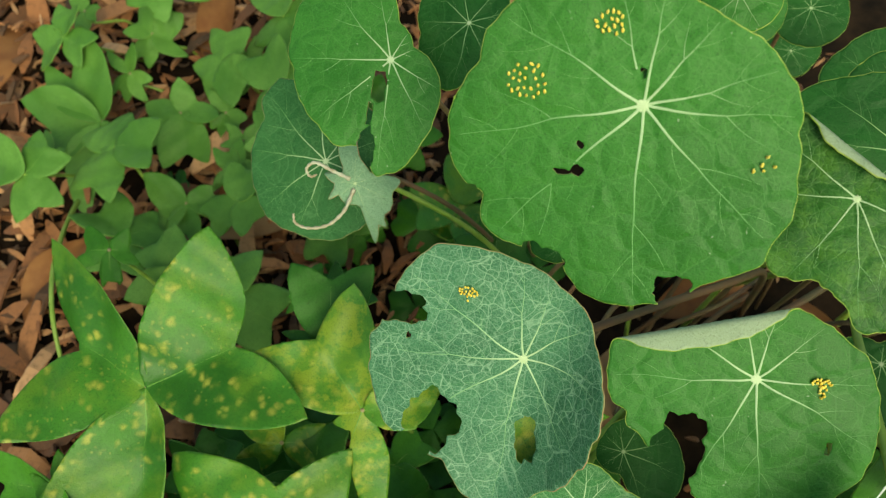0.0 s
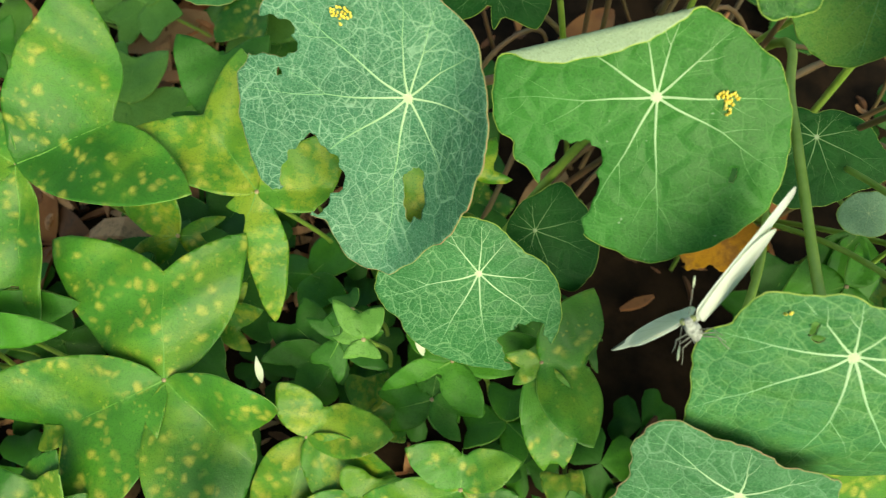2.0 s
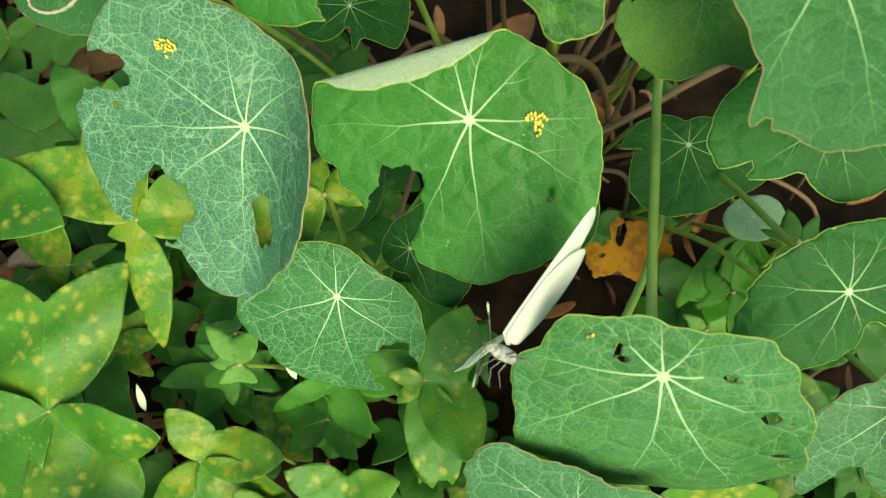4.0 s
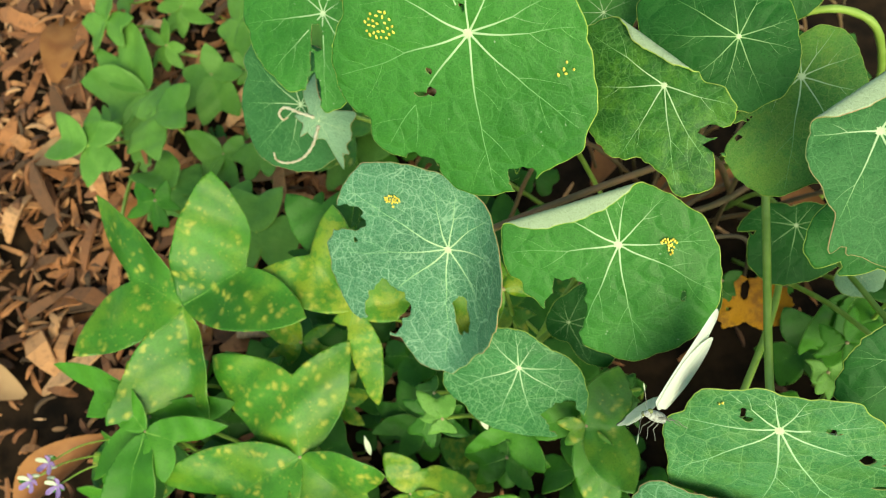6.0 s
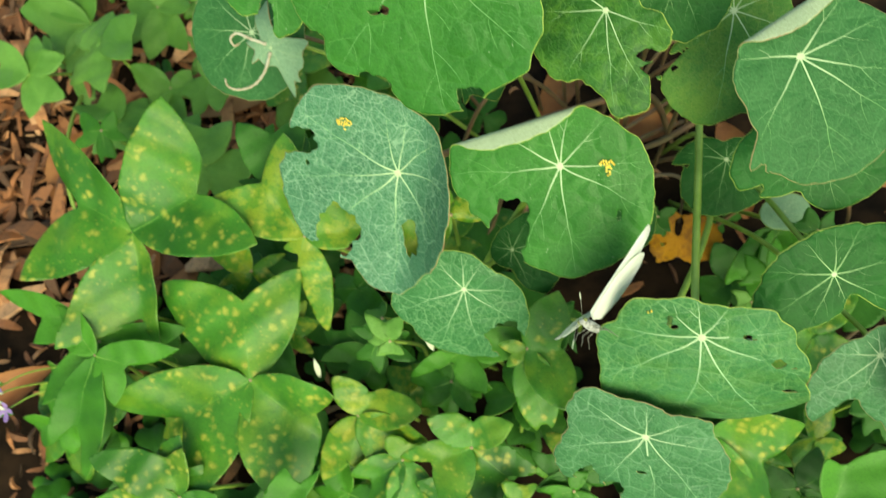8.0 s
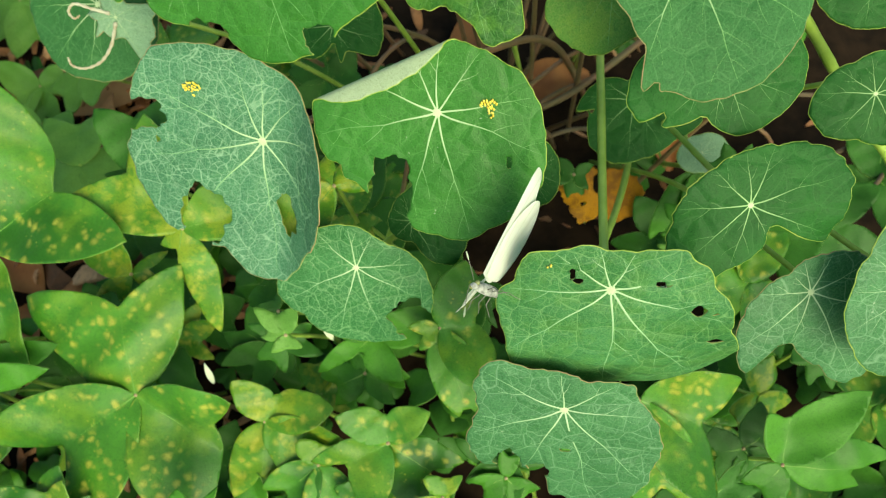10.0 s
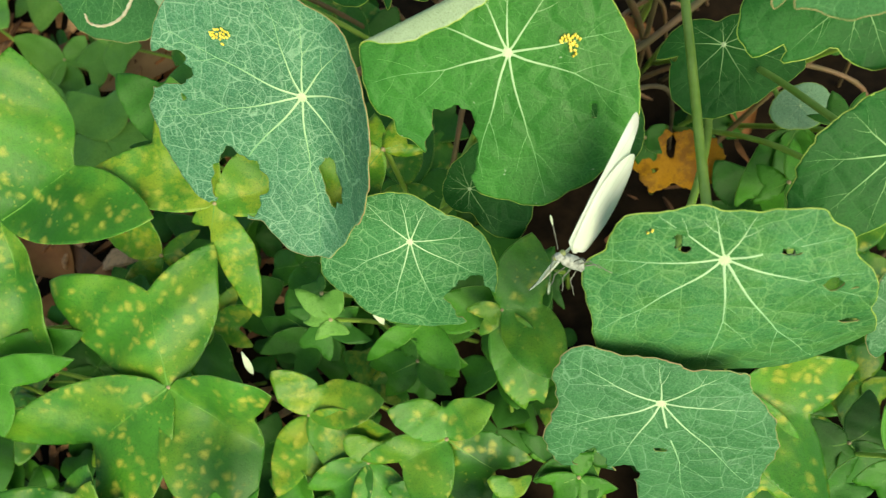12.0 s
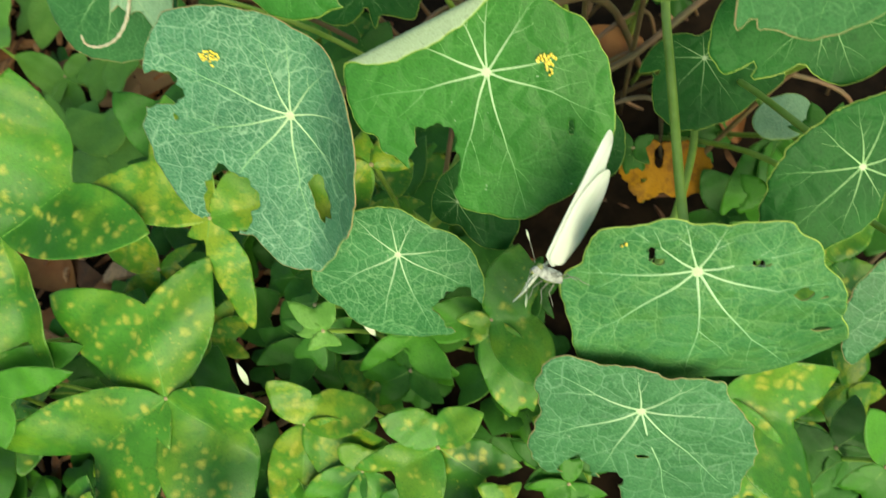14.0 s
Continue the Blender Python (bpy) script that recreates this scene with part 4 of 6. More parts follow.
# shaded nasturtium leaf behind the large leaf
LEAVES.append(dict(key='ZC', kind='dark', at=(0.1130, 0.1581, 0.1200), facing=(-0.1, -0.5, 0.85), label='green nasturtium leaf in the shade below others',
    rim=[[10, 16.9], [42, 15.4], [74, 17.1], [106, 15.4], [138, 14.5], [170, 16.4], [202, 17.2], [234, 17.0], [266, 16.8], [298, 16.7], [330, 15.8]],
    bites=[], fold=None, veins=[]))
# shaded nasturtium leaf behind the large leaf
LEAVES.append(dict(key='ZD', kind='dark', at=(0.1192, 0.2263, 0.0600), facing=(-0.1, -0.5, 0.85), label='green nasturtium leaf in the shade below others',
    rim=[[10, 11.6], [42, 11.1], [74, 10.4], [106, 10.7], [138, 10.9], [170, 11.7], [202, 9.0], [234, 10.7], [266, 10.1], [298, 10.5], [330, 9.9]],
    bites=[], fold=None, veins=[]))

for spec in LEAVES:
    nasturtium_leaf(spec)


# ---- clovers with forked leaflets ----
def leaflet_outline(t1, t2, notch, rng, full=1.0):
    """Outlines of a leaflet's two lobes from its base at the origin; together they meet in a sharp notch."""
    t1, t2, v = (np.array(p) / 1000 for p in (t1, t2, notch))
    if t1[0] * t2[1] - t1[1] * t2[0] < 0:
        t1, t2 = t2, t1
    lobes = []
    for tip, inward in ((t1, 1), (t2, -1)):
        ln = np.linalg.norm(tip)
        d = tip / ln
        o = np.array([-d[1], d[0]]) * inward
        at = np.clip(v @ d / ln, 0.25, 0.82)
        inner = np.clip(abs(v @ o) / math.sin(math.pi * at ** 0.85) ** 0.75, 0.08 * ln, 0.42 * ln)
        outer = ln * full * rng.uniform(0.13, 0.17)
        wob, lean = rng.uniform(0, 6.28), rng.uniform(-0.015, 0.015)
        def side(w, n=15):
            pts = []
            for k in range(n + 1):
                x = k / n
                pts.append((x, w * math.sin(math.pi * x ** 0.85) ** 0.75 * (1 + 0.03 * math.sin(11 * x + wob))))
            return pts
        ring = [d * ln * x - o * (y + ln * lean * math.sin(3 * x)) for x, y in side(outer)] + [d * ln * x + o * y for x, y in side(inner)[::-1][1:-1]]
        lobes.append(np.array(ring))
    return lobes, v


def leaflet_surface(v, size, crease, droop, twist):
    mid = v / np.linalg.norm(v)
    def surf(p):
        along = p @ mid
        across = p[:, 0] * -mid[1] + p[:, 1] * mid[0]
        z = crease * np.sqrt(across ** 2 + (0.03 * size) ** 2) - droop * np.maximum(along, 0) ** 2 / size + twist * across * along / size
        z += 0.022 * size * np.sin(across / size * 9 + twist * 20) * np.sin(along / size * 7) + 0.010 * size * np.sin(along / size * 19 + across / size * 11 + twist * 50)
        return np.stack([p[:, 0], p[:, 1], z], 1)
    return surf, mid


def clover_leaf(at, leaflets, material, rng, label, facing=(0, -0.4, 0.92), stalk_to=None, crease=0.12, bites=(), step=0.0011, full=1.0):
    leaf = new("clover_leaf")
    leaf.empty_display_size = 0.01
    m = facing_matrix(at, facing)
    leaf.matrix_world = m
    tagged(leaf, label, "leaf", "clover leaves")
    for k, (t1, t2, v) in enumerate(leaflets):
        outline, vv = leaflet_outline(t1, t2, v, rng, full)
        size = float(np.hypot(*np.concatenate(outline).T).max())
        surf, mid = leaflet_surface(vv, size, crease * rng.choice((-1.4, 1.8, 2.6, 3.4)), rng.uniform(0.02, 0.2), rng.uniform(-0.15, 0.15))
        verts, faces, slots, runs, field = blade_mesh(outline, bites, surf, step if size > 0.015 else 0.0016, 0.0003, rng.uniform(0, 6))
        ob = mesh_object("leaflet", verts, faces, [material, CLOVER_UNDER, CLOVER_EDGE], leaf, slots)
        ln = np.linalg.norm(vv)
        q = np.array([mid * ln * t for t in np.linspace(0.02, 0.98, 14)])
        rv, rf = ribbon(q, [0.00020 * (1 - 0.85 * t) for t in np.linspace(0, 1, 14)], surf, 0.00002)
        mesh_object("midrib", rv, rf, CLOVER_RIB, ob)
    if step < 0.0015:
        hub = bmesh.new()
        bmesh.ops.create_uvsphere(hub, u_segments=8, v_segments=6, radius=0.0007)
        part("hub", hub, CLOVER_HUB, leaf, "reddish brown leaf hub")
    c = m.translation
    g = stalk_to or (c[0] + rng.uniform(-0.02, 0.02), c[1] + rng.uniform(-0.01, 0.02), GROUND)
    inv = m.inverted()
    petiole("stalk", [inv @ c, inv @ (c + Vector((0, 0.002, -0.01))), inv @ (c * 0.4 + Vector(g) * 0.6 + Vector((0.002, 0.003, 0))), inv @ Vector(g)], 0.0006, 0.0009, leaf)
    return leaf


CLOVERS = []
CLOVERS.append(dict(key='O1', at=(-0.0868, 0.0592, 0.0764), leaflets=[[[13.7, 47.8], [48.4, -2.6], [24.1, 14.5]], [[-33.8, 39.6], [-36.9, -17.5], [-23.3, 11.3]], [[8.1, -44.3], [-23.2, -41.4], [2.9, -29.4]]]))
CLOVERS.append(dict(key='O2', at=(-0.0249, 0.0611, 0.071), leaflets=[[[-5.7, 36.3], [-34.8, 12.2], [-16.2, 18.4]], [[22.1, 18.2], [16.1, -3.4], [21.8, 3.9]], [[-8.7, -4.9], [7.2, -35.8], [-2.6, -9.4]]]))
CLOVERS.append(dict(key='O3', at=(-0.0428, 0.0109, 0.0567), leaflets=[[[-36.5, 33.3], [16.2, 40.6], [-3.4, 27.5]], [[-52.8, -11.2], [-18.2, -43.4], [-25.0, -15.4]], [[32.2, -3.2], [15.1, -46.0], [25.8, -21.1]]]))
CLOVERS.append(dict(key='O6', at=(-0.0063, 0.0023, 0.0380), leaflets=[[[-8.0, 16.2], [24.8, 4.4], [6.7, 9.6]], [[-14.3, -27.3], [5.9, -27.6], [-2.9, -18.3]], [[26.5, -9.1], [16.5, -22.6], [15.1, -10.1]]]))
CLOVERS.append(dict(key='O4', at=(0.0376, -0.0081, 0.0550), leaflets=[[[-15.1, 10.4], [14.1, 10.5], [-0.6, 11.1]], [[-25.2, -5.5], [-7.5, -22.4], [-13.1, -6.3]], [[23.0, -8.4], [7.0, -26.0], [12.1, -9.9]]]))
CLOVERS.append(dict(key='O7', at=(0.0322, 0.0254, 0.052), leaflets=[[[-19.1, -11.4], [10.0, -13.9], [-5.4, -3.9]], [[23.0, 1.5], [23.3, 8.3], [18.2, 3.6]], [[-13.9, 6.3], [-6.7, 9.2], [-7.3, 4.0]]]))
CLOVERS.append(dict(key='O8', at=(0.0556, 0.0260, 0.0600), leaflets=[[[9.8, 21.7], [15.0, -19.3], [14.3, -0.2]], [[9.3, -28.8], [4.4, -29.8], [6.4, -26.0]], [[-10.1, 1.0], [-7.2, -6.9], [-5.3, -2.0]]]))
CLOVERS.append(dict(key='O9', at=(0.1126, -0.0007, 0.0700), leaflets=[[[28.9, 4.9], [19.4, -30.9], [16.9, -8.3]], [[15.6, -35.1], [-0.5, -32.7], [6.8, -28.0]], [[-9.4, 5.1], [-8.5, -9.3], [-5.9, -1.1]]]))
CLOVERS.append(dict(key='O10', at=(0.1565, -0.0203, 0.0500), leaflets=[[[24.0, 23.1], [-4.4, 17.1], [3.0, 14.4]], [[36.1, -1.5], [24.9, -10.2], [19.4, -3.6]], [[-12.7, -4.9], [-3.5, -14.2], [-6.3, -7.0]]]))
CLOVERS.append(dict(key='O11', at=(-0.0649, -0.0304, 0.05), leaflets=[[[-30.8, 14.7], [2.7, 19.0], [-6.4, 14.0]], [[-33.3, -4.1], [-21.8, -19.8], [-21.3, -7.9]], [[14.9, 2.6], [14.4, -13.1], [10.7, -5.3]]]))
CLOVERS.append(dict(key='O12', at=(-0.0279, -0.0369, 0.062), leaflets=[[[16.5, 18.6], [5.2, 19.3], [9.6, 13.0]], [[-17.9, -5.9], [-18.3, -19.0], [-12.3, -7.7]], [[17.1, -14.4], [9.7, -18.3], [9.9, -10.9]]]))
CLOVERS.append(dict(key='O13', at=(-0.1006, 0.0217, 0.06), leaflets=[[[32.1, 5.9], [7.6, -13.2], [16.3, -3.5]], [[-9.3, -48.1], [-26.2, -26.4], [-13.2, -18.6]], [[-16.9, 13.5], [-0.4, 16.9], [-8.0, 9.2]]]))
CLOVERS.append(dict(key='O14', at=(0.0537, -0.0248, 0.055), leaflets=[[[6.5, 6.7], [-5.5, 7.4], [1.0, 4.7]], [[7.3, -9.3], [-2.0, -17.0], [1.8, -9.4]], [[-18.6, -7.9], [-13.2, -17.3], [-11.2, -9.6]]]))
CLOVERS.append(dict(key='O5', at=(-0.1112, 0.0301, 0.055), leaflets=[[[-38.1, 9.4], [-20.4, -9.2], [-22.2, 1.8]], [[19.0, -14.9], [-5.3, -39.9], [4.8, -21.8]], [[10.9, 11.0], [-2.9, 13.1], [1.5, 6.6]]]))
CLOVERS.append(dict(key='O15', at=(-0.051, 0.0535, 0.05), leaflets=[[[-18.5, 7.9], [-6.9, 19.8], [-9.7, 7.4]], [[13.1, 7.0], [11.6, -8.8], [5.1, 0.7]], [[-5.8, -9.5], [-14.8, -7.2], [-8.2, -4.6]]]))
CLOVERS.append(dict(key='O16', at=(0.0293, 0.0658, 0.06), leaflets=[[[-6.6, 18.1], [6.3, 11.3], [0.1, 10.9]], [[-9.9, -3.8], [-4.8, -11.3], [-5.1, -5.1]], [[8.7, -2.5], [6.0, -9.0], [4.1, -2.8]]]))
CLOVERS.append(dict(key='O17', at=(0.0689, 0.0391, 0.05), leaflets=[[[-7.7, 8.9], [3.4, 6.6], [-1.9, 4.6]], [[-8.1, -6.9], [-2.8, -14.6], [-5.0, -6.7]], [[4.9, -2.8], [4.9, -12.4], [2.8, -6.2]]]))
CLOVERS.append(dict(key='O18', at=(-0.0003, 0.0292, 0.045), leaflets=[[[-10.1, 5.6], [-1.0, 12.9], [-3.6, 4.5]], [[12.5, 4.4], [15.1, -6.7], [8.1, -0.9]], [[-9.1, -7.4], [1.0, -13.0], [-2.7, -6.8]]]))
CLOVERS.append(dict(key='O19', at=(0.0038, 0.0347, 0.06), leaflets=[[[-6.7, 2.2], [0.7, 6.7], [-1.4, 2.7]], [[6.3, -5.6], [-0.9, -8.5], [2.0, -5.3]], [[-7.5, -4.6], [-5.9, -6.4], [-3.8, -3.1]]]))
CLOVERS.append(dict(key='O20', at=(-0.0523, 0.1058, 0.05), leaflets=[[[-8.4, 3.5], [3.6, 10.1], [-2.3, 5.1]], [[10.2, -3.4], [5.5, -11.0], [4.9, -4.8]], [[-7.3, -8.8], [-7.8, -3.5], [-5.1, -3.2]]]))
CLOVERS.append(dict(key='O21', at=(0.1385, 0.0565, 0.06), leaflets=[[[-11.9, -5.9], [-8.3, 5.8], [-5.5, -2.0]], [[1.7, 12.6], [10.8, 7.8], [4.5, 5.8]], [[7.3, -5.8], [0.1, -11.7], [1.9, -5.8]]]))
CLOVERS.append(dict(key='O22', at=(0.1482, 0.0647, 0.08), leaflets=[[[-10.0, 2.5], [-4.0, 7.9], [-4.2, 1.9]], [[4.6, 6.9], [8.6, -0.9], [3.6, 1.1]], [[-0.3, -7.5], [-6.1, -5.4], [-1.6, -3.6]]]))
CLOVERS.append(dict(key='O23', at=(0.1353, -0.0283, 0.045), leaflets=[[[10.7, 11.5], [14.5, 2.1], [7.2, 3.9]], [[-7.4, 9.4], [-11.0, 1.7], [-5.5, 1.8]], [[0.1, -11.4], [-7.2, -9.7], [-2.7, -5.8]]]))
CLOVERS.append(dict(key='O24', at=(0.0733, -0.0199, 0.04), leaflets=[[[-12.7, -0.2], [-6.9, -10.1], [-6.8, -2.1]], [[4.8, -11.9], [10.6, -3.8], [4.8, -5.9]], [[-0.9, 9.9], [4.9, 8.0], [2.0, 4.0]]]))
CLOVERS.append(dict(key='O25', at=(-0.0381, 0.0794, 0.07), leaflets=[[[-14.4, 24.3], [10.9, 26.5], [-2.0, 20.4]], [[-10.4, -6.1], [-16.0, 2.8], [-9.1, -0.4]], [[12.5, -2.2], [8.1, -8.9], [7.6, -2.7]]]))
CLOVERS.append(dict(key='O26', at=(-0.1283, 0.1155, 0.045), leaflets=[[[-11.0, 8.3], [-15.0, -7.8], [-7.8, -1.0]], [[6.9, 8.6], [12.4, -4.3], [5.9, 0.7]], [[-2.3, -13.9], [5.6, -12.9], [1.1, -8.6]]]))
CLOVERS.append(dict(key='O27', at=(0.0303, 0.0595, 0.1), leaflets=[[[-21.4, -3.5], [-12.9, -23.1], [-16.3, -15.1]], [[5.9, 8.7], [11.4, -1.1], [5.0, 1.0]], [[-1.6, 9.4], [-7.7, 7.7], [-3.9, 4.2]]]))
CLOVERS.append(dict(key='P1', at=(-0.0052, 0.0280, 0.0300), leaflets=[[[-9.9, 16.0], [-20.5, 6.8], [-11.0, 6.8]], [[5.6, -8.8], [13.4, 6.8], [5.5, -0.2]], [[-20.1, -4.3], [-9.2, -13.1], [-7.9, -4.2]]]))
CLOVERS.append(dict(key='P2', at=(0.0277, 0.0168, 0.0360), leaflets=[[[-16.5, -0.7], [-11.6, -11.3], [-9.4, -3.9]], [[15.8, -1.6], [9.6, -11.2], [6.5, -3.8]], [[-4.9, 9.9], [6.0, 9.5], [0.5, 6.8]]]))
CLOVERS.append(dict(key='P3', at=(0.0091, 0.0245, 0.0700), leaflets=[[[-8.4, 9.7], [4.4, 8.9], [-1.8, 5.9]], [[-4.5, -5.0], [5.1, -4.0], [-0.1, -4.0]], [[-8.2, -0.2], [-6.2, 3.6], [-4.4, 0.8]]]))
CLOVERS.append(dict(key='P4', at=(0.0111, -0.0126, 0.0340), leaflets=[[[-20.1, -7.6], [-12.4, -20.9], [-11.1, -8.3]], [[13.9, -22.5], [1.0, -24.8], [5.3, -14.3]], [[10.8, 7.6], [-5.6, 10.5], [2.6, 5.4]]]))
CLOVERS.append(dict(key='P5', at=(0.0754, -0.0142, 0.0400), leaflets=[[[-15.4, -7.8], [-4.6, -18.1], [-8.9, -7.1]], [[-18.0, 7.8], [-8.4, 10.9], [-9.6, 4.3]], [[8.8, 10.1], [13.6, -1.8], [6.8, 2.1]]]))
CLOVERS.append(dict(key='P6', at=(-0.0688, -0.0266, 0.0480), leaflets=[[[-28.3, 7.9], [4.0, 19.8], [-8.5, 10.2]], [[-31.8, -10.2], [-11.6, -17.8], [-17.3, -5.9]], [[11.6, 8.5], [17.1, -5.3], [9.3, 0.5]]]))
CLOVERS.append(dict(key='P7', at=(-0.0976, 0.0156, 0.0660), leaflets=[[[31.3, 3.6], [8.0, -17.5], [13.0, -3.3]], [[-4.7, -45.7], [-18.6, -34.3], [-7.8, -24.2]], [[-16.5, 9.4], [-7.9, 17.2], [-8.3, 9.4]]]))
CLOVERS.append(dict(key='P8', at=(0.1521, -0.0142, 0.0300), leaflets=[[[-15.7, 7.9], [-7.7, -12.3], [-8.8, -1.1]], [[5.6, 16.2], [16.4, 2.3], [8.7, 5.2]], [[0.2, -16.3], [13.8, -14.0], [6.0, -9.1]]]))
CLOVERS.append(dict(key='P9', at=(0.1838, 0.0182, 0.0300), leaflets=[[[-8.2, 10.4], [-11.9, -4.2], [-6.0, 2.1]], [[11.9, 4.2], [12.2, -10.3], [7.0, -3.1]], [[-3.7, -14.7], [4.3, -16.7], [0.2, -8.3]]]))
CLOVERS.append(dict(key='P10', at=(0.1281, -0.0090, 0.0340), leaflets=[[[-13.8, 5.9], [-9.8, -8.3], [-6.9, -1.1]], [[5.7, 14.2], [13.6, 2.2], [6.8, 4.1]], [[2.1, -16.2], [11.8, -12.0], [5.0, -8.0]]]))
CLOVERS.append(dict(key='P11', at=(0.0304, -0.0220, 0.0340), leaflets=[[[-14.2, 1.8], [-10.4, -14.6], [-7.2, -4.2]], [[12.2, 8.3], [18.1, -5.8], [9.1, -0.9]], [[-5.9, 12.2], [6.2, 12.3], [0.1, 8.2]]]))
CLOVERS.append(dict(key='P12', at=(-0.0434, 0.0360, 0.0260), leaflets=[[[-13.6, 9.1], [-9.5, -9.1], [-6.9, -0.0]], [[16.2, 4.5], [13.6, -9.0], [8.0, -2.3]], [[-1.9, 13.6], [9.5, 12.4], [2.5, 7.9]]]))
CLOVERS.append(dict(key='P14', at=(0.1061, 0.0018, 0.0260), leaflets=[[[-12.4, 6.2], [-10.3, -8.6], [-6.2, -1.1]], [[12.3, 4.3], [14.5, -10.4], [6.2, -3.1]], [[-2.0, -14.9], [-12.4, -17.2], [-5.1, -8.5]]]))
CLOVERS.append(dict(key='P15', at=(0.1463, 0.0757, 0.0550), leaflets=[[[-7.5, -17.1], [1.4, -26.0], [-2.9, -13.6]], [[-18.2, -23.4], [-9.7, -26.7], [-11.7, -17.5]], [[3.0, 10.1], [9.4, 3.2], [4.6, 4.9]]]))
CLOVERS.append(dict(key='P16', at=(0.1066, 0.0876, 0.0300), leaflets=[[[-6.1, 6.8], [-9.7, -2.5], [-4.1, 1.2]], [[7.4, 3.4], [5.2, -5.9], [3.3, -0.9]], [[-2.6, -9.0], [3.2, -8.6], [0.0, -5.0]]]))
CLOVERS.append(dict(key='b1', at=(-0.1774, 0.2016, 0.0), leaflets=[[[-32.4, 25.4], [-11.1, 39.8], [-17.7, 18.6]], [[-29.4, -23.1], [-39.1, 5.7], [-23.6, -6.4]], [[11.0, -11.0], [-1.7, -45.7], [0.5, -22.8]]]))
CLOVERS.append(dict(key='b2', at=(-0.1421, 0.2108, 0.0), leaflets=[[[20.5, -0.7], [-2.1, 16.2], [6.0, 6.0]], [[16.6, -22.8], [-4.5, -27.6], [5.2, -18.5]], [[-19.4, -18.2], [-19.6, 3.5], [-12.8, -6.7]]]))
CLOVERS.append(dict(key='b3', at=(-0.1262, 0.1626, 0.0), leaflets=[[[27.3, 5.3], [11.6, 8.8], [12.4, 2.5]], [[-19.4, 10.7], [-10.6, -16.2], [-12.3, -3.8]], [[7.6, -19.4], [-4.9, -20.7], [0.4, -12.6]]]))
CLOVERS.append(dict(key='b4', at=(-0.1695, 0.2573, 0.0), leaflets=[[[-14.4, -1.3], [-8.1, 16.8], [-8.0, 5.1]], [[16.0, 10.3], [20.1, -9.7], [9.0, -2.1]], [[-0.5, -17.5], [-12.4, -15.7], [-4.4, -10.6]]]))
CLOVERS.append(dict(key='b5', at=(-0.1175, 0.2451, 0.0), leaflets=[[[6.6, 14.9], [14.0, 1.3], [5.2, 3.3]], [[-12.5, -12.6], [-0.7, -17.1], [-4.5, -9.0]], [[-12.3, 7.4], [-19.6, -1.9], [-8.6, 0.6]]]))
CLOVERS.append(dict(key='b6', at=(-0.1949, 0.1818, 0.0), leaflets=[[[-15.0, -6.8], [-6.4, -11.1], [-7.3, -4.7]], [[-11.7, 6.8], [-2.8, 10.3], [-4.5, 3.5]], [[6.4, -7.2], [6.2, 3.2], [4.3, -2.2]]]))
CLOVERS.append(dict(key='b7', at=(-0.1092, 0.1984, 0.0), leaflets=[[[9.5, 8.9], [13.8, -3.9], [6.6, 0.7]], [[-8.9, 7.1], [-10.2, -3.7], [-5.4, 0.8]], [[4.6, -15.5], [-3.6, -13.6], [1.0, -7.9]]]))
CLOVERS.append(dict(key='b8', at=(0.1409, 0.0534, 0.03), leaflets=[[[-8.1, 4.2], [-6.0, -4.4], [-4.0, 1.0]], [[8.0, 6.5], [8.1, -4.2], [4.0, 1.1]], [[0.1, -10.8], [-4.0, -8.7], [-1.0, -5.4]]]))
CLOVERS.append(dict(key='b10', at=(-0.173, 0.2312, 0.0), leaflets=[[[-12.7, 10.1], [0.9, 14.2], [-3.6, 5.3]], [[11.5, -1.7], [10.2, -13.1], [6.3, -5.0]], [[-9.6, -12.2], [-0.9, -14.1], [-4.6, -7.5]]]))
CLOVERS.append(dict(key='b11', at=(-0.121, 0.2134, 0.0), leaflets=[[[-9.5, 10.0], [3.7, 14.0], [-0.7, 5.4]], [[11.1, -1.6], [9.8, -12.6], [6.1, -4.9]], [[-7.0, -8.9], [-3.6, -14.0], [-2.0, -5.6]]]))
CLOVERS.append(dict(key='b12', at=(-0.1085, 0.1826, 0.0), leaflets=[[[-12.0, 9.2], [0.5, 14.5], [-4.4, 6.0]], [[12.3, 2.5], [11.9, -12.0], [6.0, -3.1]], [[-9.7, -11.3], [-0.5, -14.5], [-3.3, -5.7]]]))
CLOVERS.append(dict(key='b13', at=(-0.1082, 0.1828, 0.0), leaflets=[[[-11.0, 4.1], [-3.9, 10.0], [-4.4, 3.5]], [[10.0, 3.6], [8.7, -6.9], [5.3, -0.8]], [[-6.7, -8.5], [1.5, -11.5], [-1.9, -5.4]]]))
CLOVERS.append(dict(key='b9', at=(-0.2081, 0.268, 0.0), leaflets=[[[-10.1, 8.0], [-4.6, 11.5], [-3.8, 5.6]], [[8.4, 3.7], [6.7, -5.3], [4.4, 0.4]], [[-4.6, -9.3], [1.7, -11.7], [-0.6, -6.0]]]))

